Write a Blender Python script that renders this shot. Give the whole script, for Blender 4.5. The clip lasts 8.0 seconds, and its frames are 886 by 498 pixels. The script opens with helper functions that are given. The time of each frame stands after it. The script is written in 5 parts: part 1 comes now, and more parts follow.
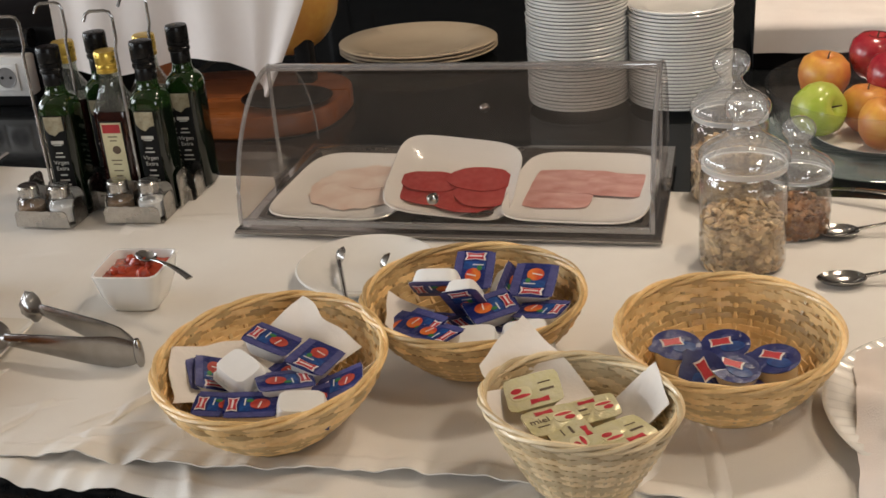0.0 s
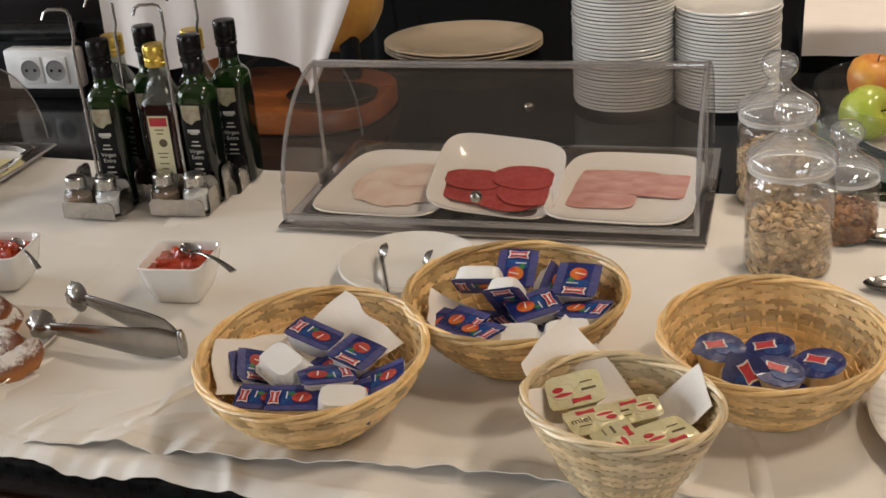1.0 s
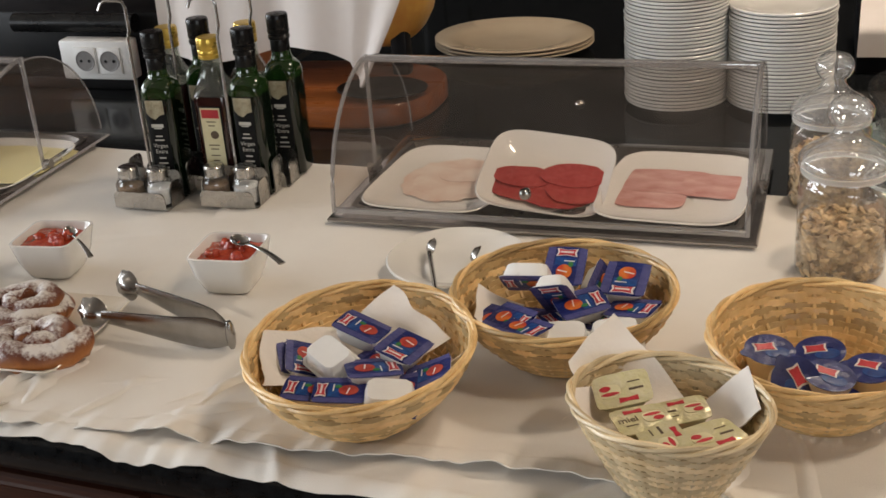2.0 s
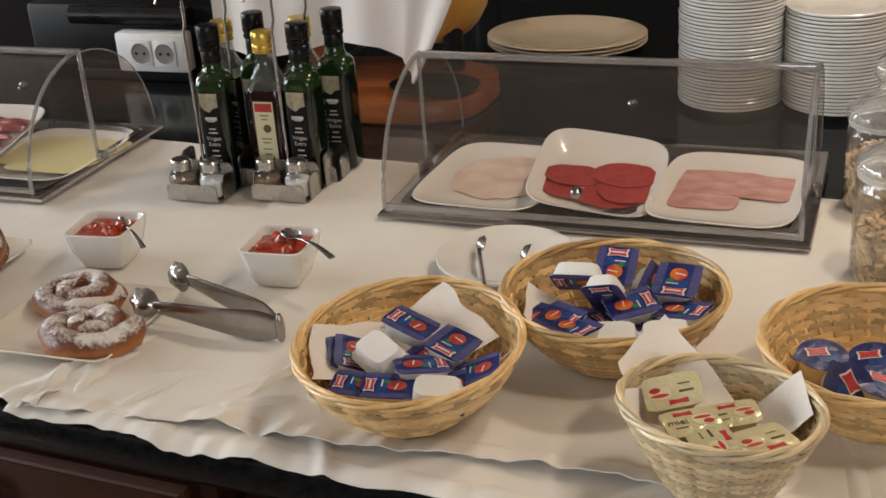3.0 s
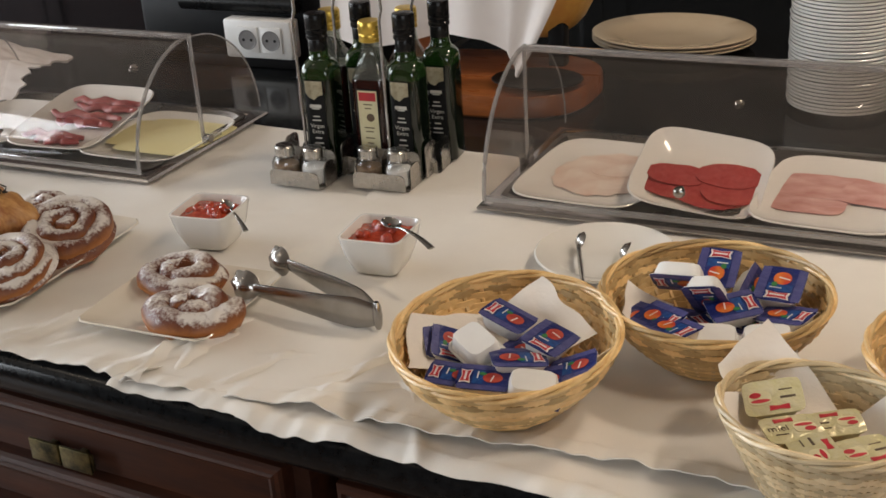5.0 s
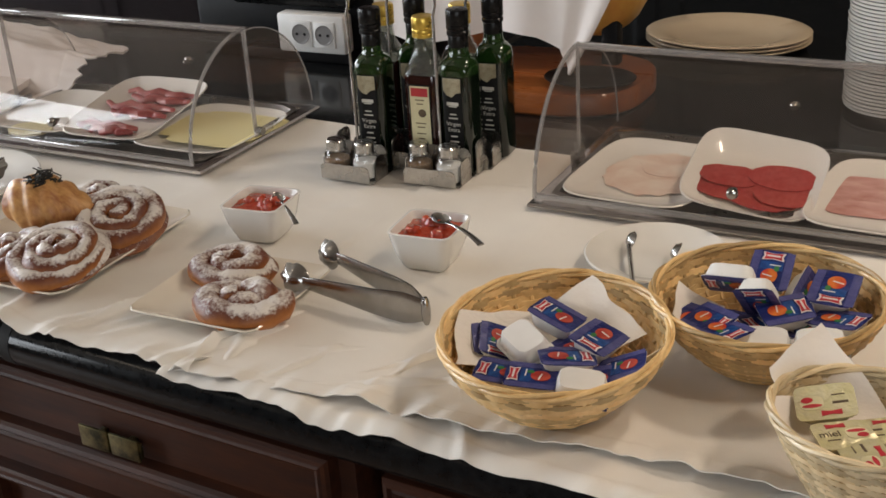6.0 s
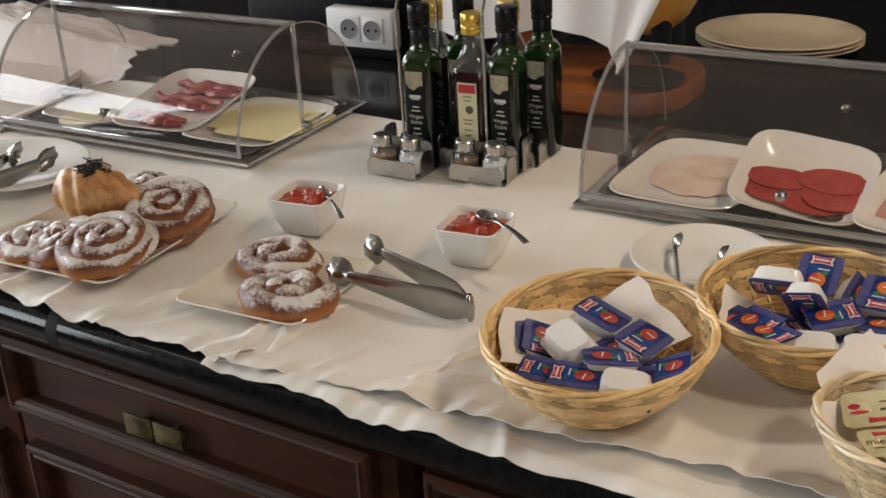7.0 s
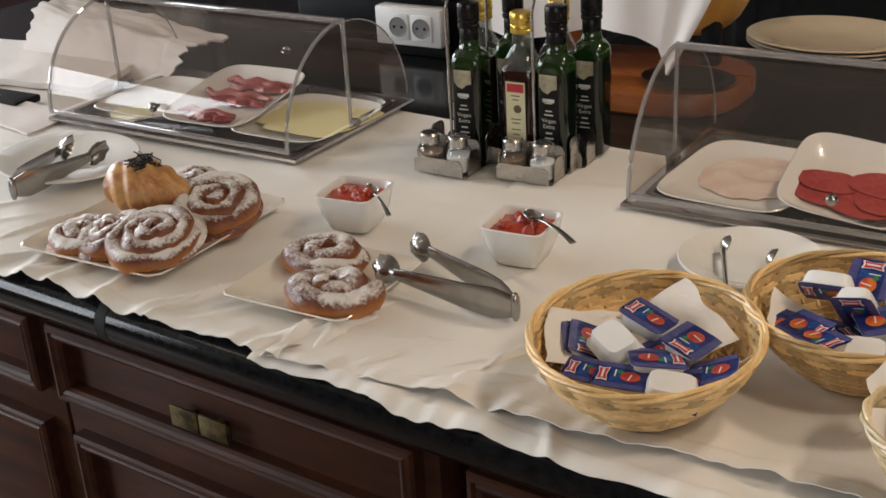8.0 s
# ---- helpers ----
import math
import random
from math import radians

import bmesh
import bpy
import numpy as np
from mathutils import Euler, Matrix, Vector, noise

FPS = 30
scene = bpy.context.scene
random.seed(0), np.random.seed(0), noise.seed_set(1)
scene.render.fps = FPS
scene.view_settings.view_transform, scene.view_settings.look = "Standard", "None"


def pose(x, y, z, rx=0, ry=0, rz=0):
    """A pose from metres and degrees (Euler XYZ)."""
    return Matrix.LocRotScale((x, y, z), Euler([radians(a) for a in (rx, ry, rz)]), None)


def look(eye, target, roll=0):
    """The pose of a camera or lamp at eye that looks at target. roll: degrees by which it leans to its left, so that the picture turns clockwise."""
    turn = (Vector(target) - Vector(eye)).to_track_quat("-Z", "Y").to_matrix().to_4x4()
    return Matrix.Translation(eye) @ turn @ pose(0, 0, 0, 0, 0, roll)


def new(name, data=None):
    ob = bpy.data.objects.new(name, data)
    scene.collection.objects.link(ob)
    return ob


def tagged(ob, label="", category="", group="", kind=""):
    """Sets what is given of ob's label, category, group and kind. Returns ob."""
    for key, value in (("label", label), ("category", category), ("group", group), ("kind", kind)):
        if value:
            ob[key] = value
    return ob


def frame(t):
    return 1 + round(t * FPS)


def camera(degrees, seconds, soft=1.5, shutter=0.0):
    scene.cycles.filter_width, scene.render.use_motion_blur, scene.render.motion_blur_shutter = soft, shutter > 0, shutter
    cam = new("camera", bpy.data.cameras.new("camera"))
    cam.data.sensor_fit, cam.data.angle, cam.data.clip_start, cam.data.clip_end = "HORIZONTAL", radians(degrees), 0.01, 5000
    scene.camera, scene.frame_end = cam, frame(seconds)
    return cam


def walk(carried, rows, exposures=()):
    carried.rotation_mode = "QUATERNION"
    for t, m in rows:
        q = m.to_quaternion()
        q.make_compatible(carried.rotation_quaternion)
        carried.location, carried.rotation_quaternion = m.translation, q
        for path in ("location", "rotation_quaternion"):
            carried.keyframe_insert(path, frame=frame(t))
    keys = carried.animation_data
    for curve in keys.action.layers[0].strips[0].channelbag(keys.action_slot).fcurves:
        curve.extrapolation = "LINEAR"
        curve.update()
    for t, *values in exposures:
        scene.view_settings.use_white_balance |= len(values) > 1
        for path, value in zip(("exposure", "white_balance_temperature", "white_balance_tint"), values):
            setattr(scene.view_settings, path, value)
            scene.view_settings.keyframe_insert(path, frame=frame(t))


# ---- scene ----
cam = camera(39.6, 8.0, soft=1.6)
PATH = [
    (0, (0.365, -0.201, 1.55), (-0.065, 1.564, 0.714), -4.7),
    (0.5, (0.362, -0.203, 1.549), (-0.095, 1.556, 0.715), -4.6),
    (1, (0.361, -0.203, 1.548), (-0.131, 1.548, 0.716), -4.5),
    (1.5, (0.359, -0.204, 1.548), (-0.167, 1.537, 0.716), -4.4),
    (3, (0.352, -0.205, 1.548), (-0.28, 1.501, 0.716), -4.2),
    (3.5, (0.349, -0.206, 1.547), (-0.316, 1.487, 0.716), -4.1),
    (4, (0.347, -0.206, 1.547), (-0.354, 1.473, 0.716), -3.9),
    (4.5, (0.345, -0.208, 1.547), (-0.389, 1.457, 0.716), -3.9),
    (6, (0.339, -0.209, 1.545), (-0.497, 1.407, 0.715), -3.7),
    (6.5, (0.337, -0.21, 1.545), (-0.528, 1.39, 0.715), -3.6),
    (7, (0.335, -0.211, 1.545), (-0.56, 1.373, 0.714), -3.4),
    (7.5, (0.333, -0.213, 1.546), (-0.591, 1.354, 0.715), -3.4),
    (8, (0.332, -0.213, 1.545), (-0.624, 1.336, 0.716), -3.4),
]
walk(cam, [(t, look(eye, target, roll)) for t, eye, target, roll in PATH])

# ---- light ----
scene.view_settings.exposure = 0.05
world = bpy.data.worlds.new("sky")
scene.world = world
world.use_nodes = True
wn = world.node_tree
sky = wn.nodes.new("ShaderNodeTexSky")
sky.sky_type, sky.sun_disc = "NISHITA", False
sky.sun_elevation, sky.sun_rotation = radians(40), radians(200)
wn.links.new(sky.outputs[0], wn.nodes["Background"].inputs[0])
wn.nodes["Background"].inputs[1].default_value = 0.12


def area_lamp(name, x, y, z, target, w, h, watts, colour):
    data = bpy.data.lights.new(name, "AREA")
    data.shape, data.size, data.size_y, data.energy, data.color = "RECTANGLE", w, h, watts, colour
    ob = new(name, data)
    ob.matrix_world = look((x, y, z), target)
    return ob


ROOM = dict(x0=-4.2, x1=4.4, y0=-4.0, y1=3.4, h=2.8)
WINDOWS_WEST = [(-1.6, 1.5), (0.6, 1.5), (2.4, 1.0)]
WINDOWS_SOUTH = [(1.9, 1.3), (3.5, 1.2)]
DAYLIGHT, WARM = (0.90, 0.95, 1.0), (1.0, 0.84, 0.67)
for wy, ww in WINDOWS_WEST:
    area_lamp("window_daylight", ROOM["x0"] - 0.06, wy, 1.65, (0, wy, 1.3), ww, 1.5, 93, DAYLIGHT)
for wx, ww in WINDOWS_SOUTH:
    area_lamp("window_daylight", wx, ROOM["y0"] - 0.06, 1.65, (wx, 0, 1.3), ww, 1.5, 38, DAYLIGHT)
# ceiling lights: x, y, watts; the one at (0.75, 2.0) is added to brighten the plate stacks
DOWNLIGHTS = [(-1.5, 0.3, 5), (1.25, 0.6, 62), (2.2, 1.4, 58), (0.75, 2.0, 90), (-2.6, -0.6, 8), (2.2, -0.8, 14), (-2.0, -2.0, 10), (0.6, -2.2, 10)]

# ---- materials ----


def nodes_of(name):
    m = bpy.data.materials.new(name)
    m.use_nodes = True
    nt = m.node_tree
    return m, nt, nt.nodes["Principled BSDF"]


def node(nt, kind, **values):
    n = nt.nodes.new(kind)
    for k, v in values.items():
        if k in n.inputs:
            n.inputs[k].default_value = v
    return n


def mat(name, c1, c2=None, rough=0.5, metal=0.0, scale=30.0, bump=0.0, bscale=None, coat=0.0, trans=0.0, ior=1.45,
        stretch=(1, 1, 1), sss=0.0, vary=0.0, rvar=0.1, island=0.0):
    """Two tones mixed by a coarse and a fine noise, with fine relief."""
    m, nt, p = nodes_of(name)
    c2 = c2 or tuple(v * 0.8 for v in c1)
    tc = node(nt, "ShaderNodeTexCoord")
    mp = node(nt, "ShaderNodeMapping")
    mp.inputs["Scale"].default_value = stretch
    nt.links.new(tc.outputs["Object"], mp.inputs[0])
    n1 = node(nt, "ShaderNodeTexNoise", Scale=scale, Detail=3.0)
    n2 = node(nt, "ShaderNodeTexNoise", Scale=scale * 6, Detail=4.0)
    for n in (n1, n2):
        nt.links.new(mp.outputs[0], n.inputs["Vector"])
    add = node(nt, "ShaderNodeMath")
    add.operation = "MULTIPLY_ADD"
    add.inputs[1].default_value = 0.4
    nt.links.new(n2.outputs[0], add.inputs[0])
    nt.links.new(n1.outputs[0], add.inputs[2])
    ramp = node(nt, "ShaderNodeValToRGB")
    ramp.color_ramp.elements[0].position, ramp.color_ramp.elements[1].position = 0.5, 0.9
    ramp.color_ramp.elements[0].color, ramp.color_ramp.elements[1].color = (*c1, 1), (*c2, 1)
    nt.links.new(add.outputs[0], ramp.inputs[0])
    out = ramp.outputs[0]
    if vary:
        info = node(nt, "ShaderNodeObjectInfo")
        hsv = node(nt, "ShaderNodeHueSaturation")
        rng = node(nt, "ShaderNodeMapRange")
        rng.inputs["To Min"].default_value, rng.inputs["To Max"].default_value = 1 - vary, 1 + vary
        nt.links.new(info.outputs["Random"], rng.inputs[0])
        nt.links.new(rng.outputs[0], hsv.inputs["Value"])
        nt.links.new(out, hsv.inputs["Color"])
        out = hsv.outputs[0]
    if island:
        geo = node(nt, "ShaderNodeNewGeometry")
        hs2 = node(nt, "ShaderNodeHueSaturation")
        rn2 = node(nt, "ShaderNodeMapRange")
        rn2.inputs["To Min"].default_value, rn2.inputs["To Max"].default_value = 1 - island, 1 + island
        nt.links.new(geo.outputs["Random Per Island"], rn2.inputs[0])
        nt.links.new(rn2.outputs[0], hs2.inputs["Value"])
        nt.links.new(out, hs2.inputs["Color"])
        out = hs2.outputs[0]
    nt.links.new(out, p.inputs["Base Color"])
    rr = node(nt, "ShaderNodeMapRange")
    rr.inputs["To Min"].default_value, rr.inputs["To Max"].default_value = max(rough - rvar, 0.02), min(rough + rvar, 1)
    nt.links.new(n1.outputs[0], rr.inputs[0])
    nt.links.new(rr.outputs[0], p.inputs["Roughness"])
    p.inputs["Metallic"].default_value = metal
    p.inputs["Coat Weight"].default_value = coat
    p.inputs["Coat Roughness"].default_value = 0.08
    p.inputs["Transmission Weight"].default_value = trans
    p.inputs["IOR"].default_value = ior
    p.inputs["Subsurface Weight"].default_value = sss
    p.inputs["Subsurface Radius"].default_value = (0.01, 0.006, 0.004)
    p.inputs["Subsurface Scale"].default_value = 0.5
    if bump:
        b = node(nt, "ShaderNodeBump", Strength=1.0, Distance=bump)
        nb = node(nt, "ShaderNodeTexNoise", Scale=bscale or scale * 3, Detail=5.0)
        nt.links.new(mp.outputs[0], nb.inputs["Vector"])
        nt.links.new(nb.outputs[0], b.inputs["Height"])
        nt.links.new(b.outputs[0], p.inputs["Normal"])
    return m


def clear(name, tint, haze, haze_colour=(0.8, 0.8, 0.8), gloss_rough=0.03, ior=1.5, edge=1.0):
    """A thin clear sheet: see-through, with some diffuse haze mixed in and a Fresnel gloss."""
    m, nt, p = nodes_of(name)
    nt.nodes.remove(p)
    tr = node(nt, "ShaderNodeBsdfTransparent")
    tr.inputs[0].default_value = (*tint, 1)
    df = node(nt, "ShaderNodeBsdfDiffuse")
    df.inputs[0].default_value = (*haze_colour, 1)
    gl = node(nt, "ShaderNodeBsdfGlossy")
    gl.inputs["Roughness"].default_value = gloss_rough
    tc = node(nt, "ShaderNodeTexCoord")
    nz = node(nt, "ShaderNodeTexNoise", Scale=14.0, Detail=6.0)
    nt.links.new(tc.outputs["Object"], nz.inputs["Vector"])
    rg = node(nt, "ShaderNodeMapRange")
    rg.inputs["To Min"].default_value, rg.inputs["To Max"].default_value = haze * 0.5, haze * 1.5
    nt.links.new(nz.outputs[0], rg.inputs[0])
    m1, m2 = node(nt, "ShaderNodeMixShader"), node(nt, "ShaderNodeMixShader")
    nt.links.new(rg.outputs[0], m1.inputs[0])
    nt.links.new(tr.outputs[0], m1.inputs[1])
    nt.links.new(df.outputs[0], m1.inputs[2])
    lw = node(nt, "ShaderNodeLayerWeight", Blend=0.5)
    pw = node(nt, "ShaderNodeMath")
    pw.operation = "POWER"
    pw.inputs[1].default_value = 4.0
    sc = node(nt, "ShaderNodeMath")
    sc.operation = "MULTIPLY_ADD"
    sc.inputs[1].default_value, sc.inputs[2].default_value = 0.55 * edge, ((ior - 1) / (ior + 1)) ** 2
    nt.links.new(lw.outputs["Facing"], pw.inputs[0])
    nt.links.new(pw.outputs[0], sc.inputs[0])
    nt.links.new(sc.outputs[0], m2.inputs[0])
    nt.links.new(m1.outputs[0], m2.inputs[1])
    nt.links.new(gl.outputs[0], m2.inputs[2])
    nt.links.new(m2.outputs[0], nt.nodes["Material Output"].inputs[0])
    return m


def glowing(name, colour, strength):
    m, nt, p = nodes_of(name)
    p.inputs["Base Color"].default_value = (*colour, 1)
    p.inputs["Emission Color"].default_value = (*colour, 1)
    p.inputs["Emission Strength"].default_value = strength
    return m


CLOTH = mat("cotton_cloth", (0.795, 0.758, 0.70), (0.75, 0.71, 0.655), 0.62, scale=5, bump=0.0005, bscale=900)
GRANITE = mat("black_granite", (0.004, 0.0045, 0.005), (0.011, 0.012, 0.013), 0.13, scale=90, rvar=0.05, ior=1.28)
MAHOGANY = mat("mahogany", (0.058, 0.0175, 0.0070), (0.027, 0.0080, 0.004), 0.48, scale=7, stretch=(1, 8, 8), bump=0.0002, ior=1.36)
BRASS = mat("aged_brass", (0.20, 0.17, 0.08), (0.045, 0.045, 0.03), 0.42, metal=0.9, scale=60, bump=0.0002)
WICKER = mat("pale_wicker", (0.74, 0.52, 0.25), (0.56, 0.35, 0.14), 0.42, scale=25, bump=0.0004, bscale=250, vary=0.36, coat=0.12)
WICKER_PALE = mat("bleached_wicker", (0.74, 0.60, 0.38), (0.60, 0.45, 0.25), 0.42, scale=25, bump=0.0004, bscale=250, vary=0.28, coat=0.15)
CHINA = mat("white_china", (0.80, 0.78, 0.74), (0.77, 0.75, 0.71), 0.16, scale=6, coat=0.3)
RUBBER = mat("matt_black_sealant", (0.006, 0.006, 0.006), (0.009, 0.009, 0.009), 0.8, scale=60)
CHINA_TAN = mat("tan_china", (0.52, 0.42, 0.30), (0.48, 0.38, 0.27), 0.2, scale=6, coat=0.3)
CHINA_CREAM = mat("cream_china", (0.78, 0.72, 0.62), (0.74, 0.68, 0.58), 0.16, scale=6, coat=0.3)
STEEL = mat("brushed_steel", (0.55, 0.53, 0.50), (0.40, 0.39, 0.37), 0.27, metal=1.0, scale=40, stretch=(1, 12, 1), bump=0.00005)
POLISHED = mat("polished_steel", (0.42, 0.405, 0.39), (0.32, 0.31, 0.295), 0.22, metal=1.0, scale=20)
TRAY = mat("dark_steel_tray", (0.20, 0.19, 0.18), (0.14, 0.13, 0.12), 0.3, metal=0.8, scale=30)
TRAY_RIM = mat("polished_tray_rim", (0.50, 0.47, 0.45), (0.38, 0.355, 0.34), 0.17, metal=0.95, scale=30, stretch=(1, 8, 1))
# warm haze and tint put the covers' brownish reflections into the colour
ACRYLIC = clear("hazed_acrylic", (0.925, 0.905, 0.89), 0.011, (0.78, 0.70, 0.62), 0.03, 1.36, 0.8)
# white haze here paints in the window light caught by the edges
ACRYLIC_EDGE = clear("acrylic_edge", (0.62, 0.60, 0.59), 0.20, (0.82, 0.80, 0.79), 0.08, 2.4, 1.5)
GLASS = clear("jar_glass", (0.965, 0.965, 0.96), 0.012, (0.9, 0.9, 0.9), 0.01, 1.6, 1.6)
JAR_FROST = mat("ground_glass", (0.93, 0.93, 0.92), (0.90, 0.90, 0.89), 0.35, scale=60, trans=0.75, ior=1.4)
# stronger white haze paints the lids' bright highlights into the glass
GLASS_LID = clear("hazed_lid_glass", (0.93, 0.93, 0.92), 0.105, (0.92, 0.91, 0.90), 0.02, 1.9, 2.0)
GREEN_GLASS = mat("green_bottle_glass", (0.003, 0.008, 0.003), (0.002, 0.005, 0.002), 0.06, scale=12, coat=0.6)
# brighter copy of the bottle glass: light through the empty neck is painted in
GREEN_SHOULDER_LIT = mat("lit_green_glass", (0.014, 0.042, 0.008), (0.007, 0.022, 0.004), 0.06, scale=30, coat=0.6)
VINEGAR_GLASS = mat("dark_vinegar_glass", (0.024, 0.005, 0.004), (0.012, 0.003, 0.003), 0.06, scale=12, coat=0.6)
PLASTIC_BLACK = mat("black_plastic", (0.006, 0.006, 0.0065), (0.010, 0.010, 0.010), 0.28, scale=30, ior=1.3)
GOLD = mat("gold_cap", (0.72, 0.50, 0.10), (0.60, 0.40, 0.07), 0.3, metal=0.7, scale=30)
WALL = mat("brown_plaster", (0.20, 0.13, 0.085), (0.16, 0.10, 0.065), 0.9, scale=3, bump=0.0008)
CEILING = mat("beige_plaster", (0.40, 0.35, 0.29), (0.36, 0.31, 0.26), 0.9, scale=3)
FLOOR = mat("brown_floor_tile", (0.22, 0.13, 0.08), (0.16, 0.09, 0.05), 0.35, scale=4)
WHITE_PLASTIC = mat("white_plastic", (0.72, 0.71, 0.69), (0.68, 0.66, 0.63), 0.4, scale=20)
GREY_HOLE = mat("grey_socket", (0.22, 0.21, 0.205), (0.17, 0.16, 0.155), 0.5, scale=20)
BLACK_ENAMEL = mat("black_enamel", (0.005, 0.005, 0.006), (0.009, 0.0085, 0.0085), 0.5, scale=15, ior=1.25)

# ---- mesh helpers ----


def part(name, bm, material, parent=None, label="", at=None, smooth=40):
    me = bpy.data.meshes.new(name)
    bm.normal_update()
    bm.to_mesh(me)
    bm.free()
    me.materials.append(material)
    if smooth:
        me.shade_smooth()
        me.set_sharp_from_angle(angle=radians(smooth))
    ob = new(name, me)
    if parent is not None:
        ob.parent = parent
    if at is not None:
        ob.matrix_basis = at
    if label:
        tagged(ob, label)
    return ob


def share(name, mesh_ob, parent, at):
    ob = new(name, mesh_ob.data)
    ob.parent = parent
    ob.matrix_basis = at
    return ob


def thing(name, m, label, category, group="", kind=""):
    ob = new(name)
    ob.empty_display_size = 0.02
    ob.matrix_basis = m
    return tagged(ob, label, category, group, kind)


def box(bm, cx, cy, cz, sx, sy, sz, bevel=0.0, m=None, seg=2):
    r = bmesh.ops.create_cube(bm, size=1.0)
    vs = r["verts"]
    for v in vs:
        v.co = Vector((cx + v.co.x * sx, cy + v.co.y * sy, cz + v.co.z * sz))
        if m is not None:
            v.co = m @ v.co
    if bevel:
        es = list({e for v in vs for e in v.link_edges})
        bmesh.ops.bevel(bm, geom=es, offset=bevel, segments=seg, affect="EDGES", profile=0.5)
    return bm


def loft(bm, rings, close0=True, close1=True, loop=False):
    rows = [[bm.verts.new(p) for p in r] for r in rings]
    n = len(rows[0])
    pairs = list(zip(rows, rows[1:])) + ([(rows[-1], rows[0])] if loop else [])
    for a, b in pairs:
        for i in range(n):
            bm.faces.new((a[i], a[(i + 1) % n], b[(i + 1) % n], b[i]))
    if close0 and not loop:
        bm.faces.new(rows[0][::-1])
    if close1 and not loop:
        bm.faces.new(rows[-1])
    return bm


def ring(rx, ry, z, n=32, power=2.0, cx=0.0, cy=0.0):
    """A circle, ellipse or rounded square (higher power) at height z."""
    out = []
    for i in range(n):
        a = 2 * math.pi * (i + 0.5) / n
        c, s = math.cos(a), math.sin(a)
        k = (abs(c) ** power + abs(s) ** power) ** (-1 / power)
        out.append((cx + rx * c * k, cy + ry * s * k, z))
    return out


def lathe(bm, profile, n=32, power=2.0, close0=True, close1=True, cx=0.0, cy=0.0):
    return loft(bm, [ring(max(r, 1e-4), max(r, 1e-4), z, n, power, cx, cy) for r, z in profile], close0, close1)


def sweep(bm, pts, radius, n=8, closed=False, flat=1.0):
    """A tube along pts; radius a number or one for each point."""
    pts = [Vector(p) for p in pts]
    rings, up = [], Vector((0, 0, 1))
    k = len(pts)
    for i, p in enumerate(pts):
        d = (pts[(i + 1) % k] - pts[i - 1]) if closed else (pts[min(i + 1, k - 1)] - pts[max(i - 1, 0)])
        d.normalize()
        ref = up if abs(d.dot(up)) < 0.97 else Vector((0, 1, 0))
        s = d.cross(ref).normalized()
        u = s.cross(d).normalized()
        r = radius[i] if isinstance(radius, (list, tuple)) else radius
        rings.append([p + (s * math.cos(2 * math.pi * j / n) + u * math.sin(2 * math.pi * j / n) * flat) * r for j in range(n)])
    return loft(bm, rings, loop=closed)


def sheet(bm, f, nu, nv, thick=0.0):
    """A grid from f(u, v) -> point, u and v from 0 to 1; thick: given a back side that far below."""
    top = [[bm.verts.new(f(i / nu, j / nv)) for j in range(nv + 1)] for i in range(nu + 1)]
    for i in range(nu):
        for j in range(nv):
            bm.faces.new((top[i][j], top[i + 1][j], top[i + 1][j + 1], top[i][j + 1]))
    if thick:
        bmesh.ops.recalc_face_normals(bm, faces=bm.faces)
        bmesh.ops.solidify(bm, geom=list(bm.faces), thickness=thick)
    return bm


B = bmesh.new

# ---- room ----


def wall_with_windows(name, length, height, openings, m, label):
    """A wall 0.2 m thick along local x, with openings (centre, width) from 0.9 to 2.4 m."""
    bm = B()
    edge = 0.0
    for c, w in sorted(openings):
        box(bm, (edge + c - w / 2) / 2, 0, height / 2, c - w / 2 - edge, 0.2, height)
        box(bm, c, 0, 0.45, w, 0.2, 0.9)
        box(bm, c, 0, (2.4 + height) / 2, w, 0.2, height - 2.4)
        edge = c + w / 2
    box(bm, (edge + length) / 2, 0, height / 2, length - edge, 0.2, height)
    ob = part(name, bm, WALL, smooth=0)
    ob.matrix_basis = m
    return tagged(ob, label, "wall", kind="structure")


RX, RY = ROOM["x1"] - ROOM["x0"], ROOM["y1"] - ROOM["y0"]
tagged(part("floor", box(B(), 0.1, -0.3, -0.05, RX + 0.4, RY + 0.4, 0.1), FLOOR, smooth=0), "brown tiled floor of the dining room", "floor", kind="structure")
tagged(part("ceiling", box(B(), 0.1, -0.3, ROOM["h"] + 0.05, RX + 0.4, RY + 0.4, 0.1), CEILING, smooth=0), "plain beige plaster ceiling", "ceiling", kind="structure")
wall_with_windows("wall_west", RY, ROOM["h"], [(wy - ROOM["y0"], ww) for wy, ww in WINDOWS_WEST],
                  pose(ROOM["x0"] - 0.1, ROOM["y0"], 0, 0, 0, 90), "brown plaster wall with tall windows")
wall_with_windows("wall_south", RX, ROOM["h"], [(wx - ROOM["x0"], ww) for wx, ww in WINDOWS_SOUTH],
                  pose(ROOM["x0"], ROOM["y0"] - 0.1, 0), "brown plaster wall with two windows")
wall_with_windows("wall_east", RY, ROOM["h"], [], pose(ROOM["x1"] + 0.1, ROOM["y0"], 0, 0, 0, 90), "plain brown plaster wall")
wall_with_windows("wall_north", RX, ROOM["h"], [], pose(ROOM["x0"], ROOM["y1"] + 0.1, 0), "plain plaster wall behind the bar")



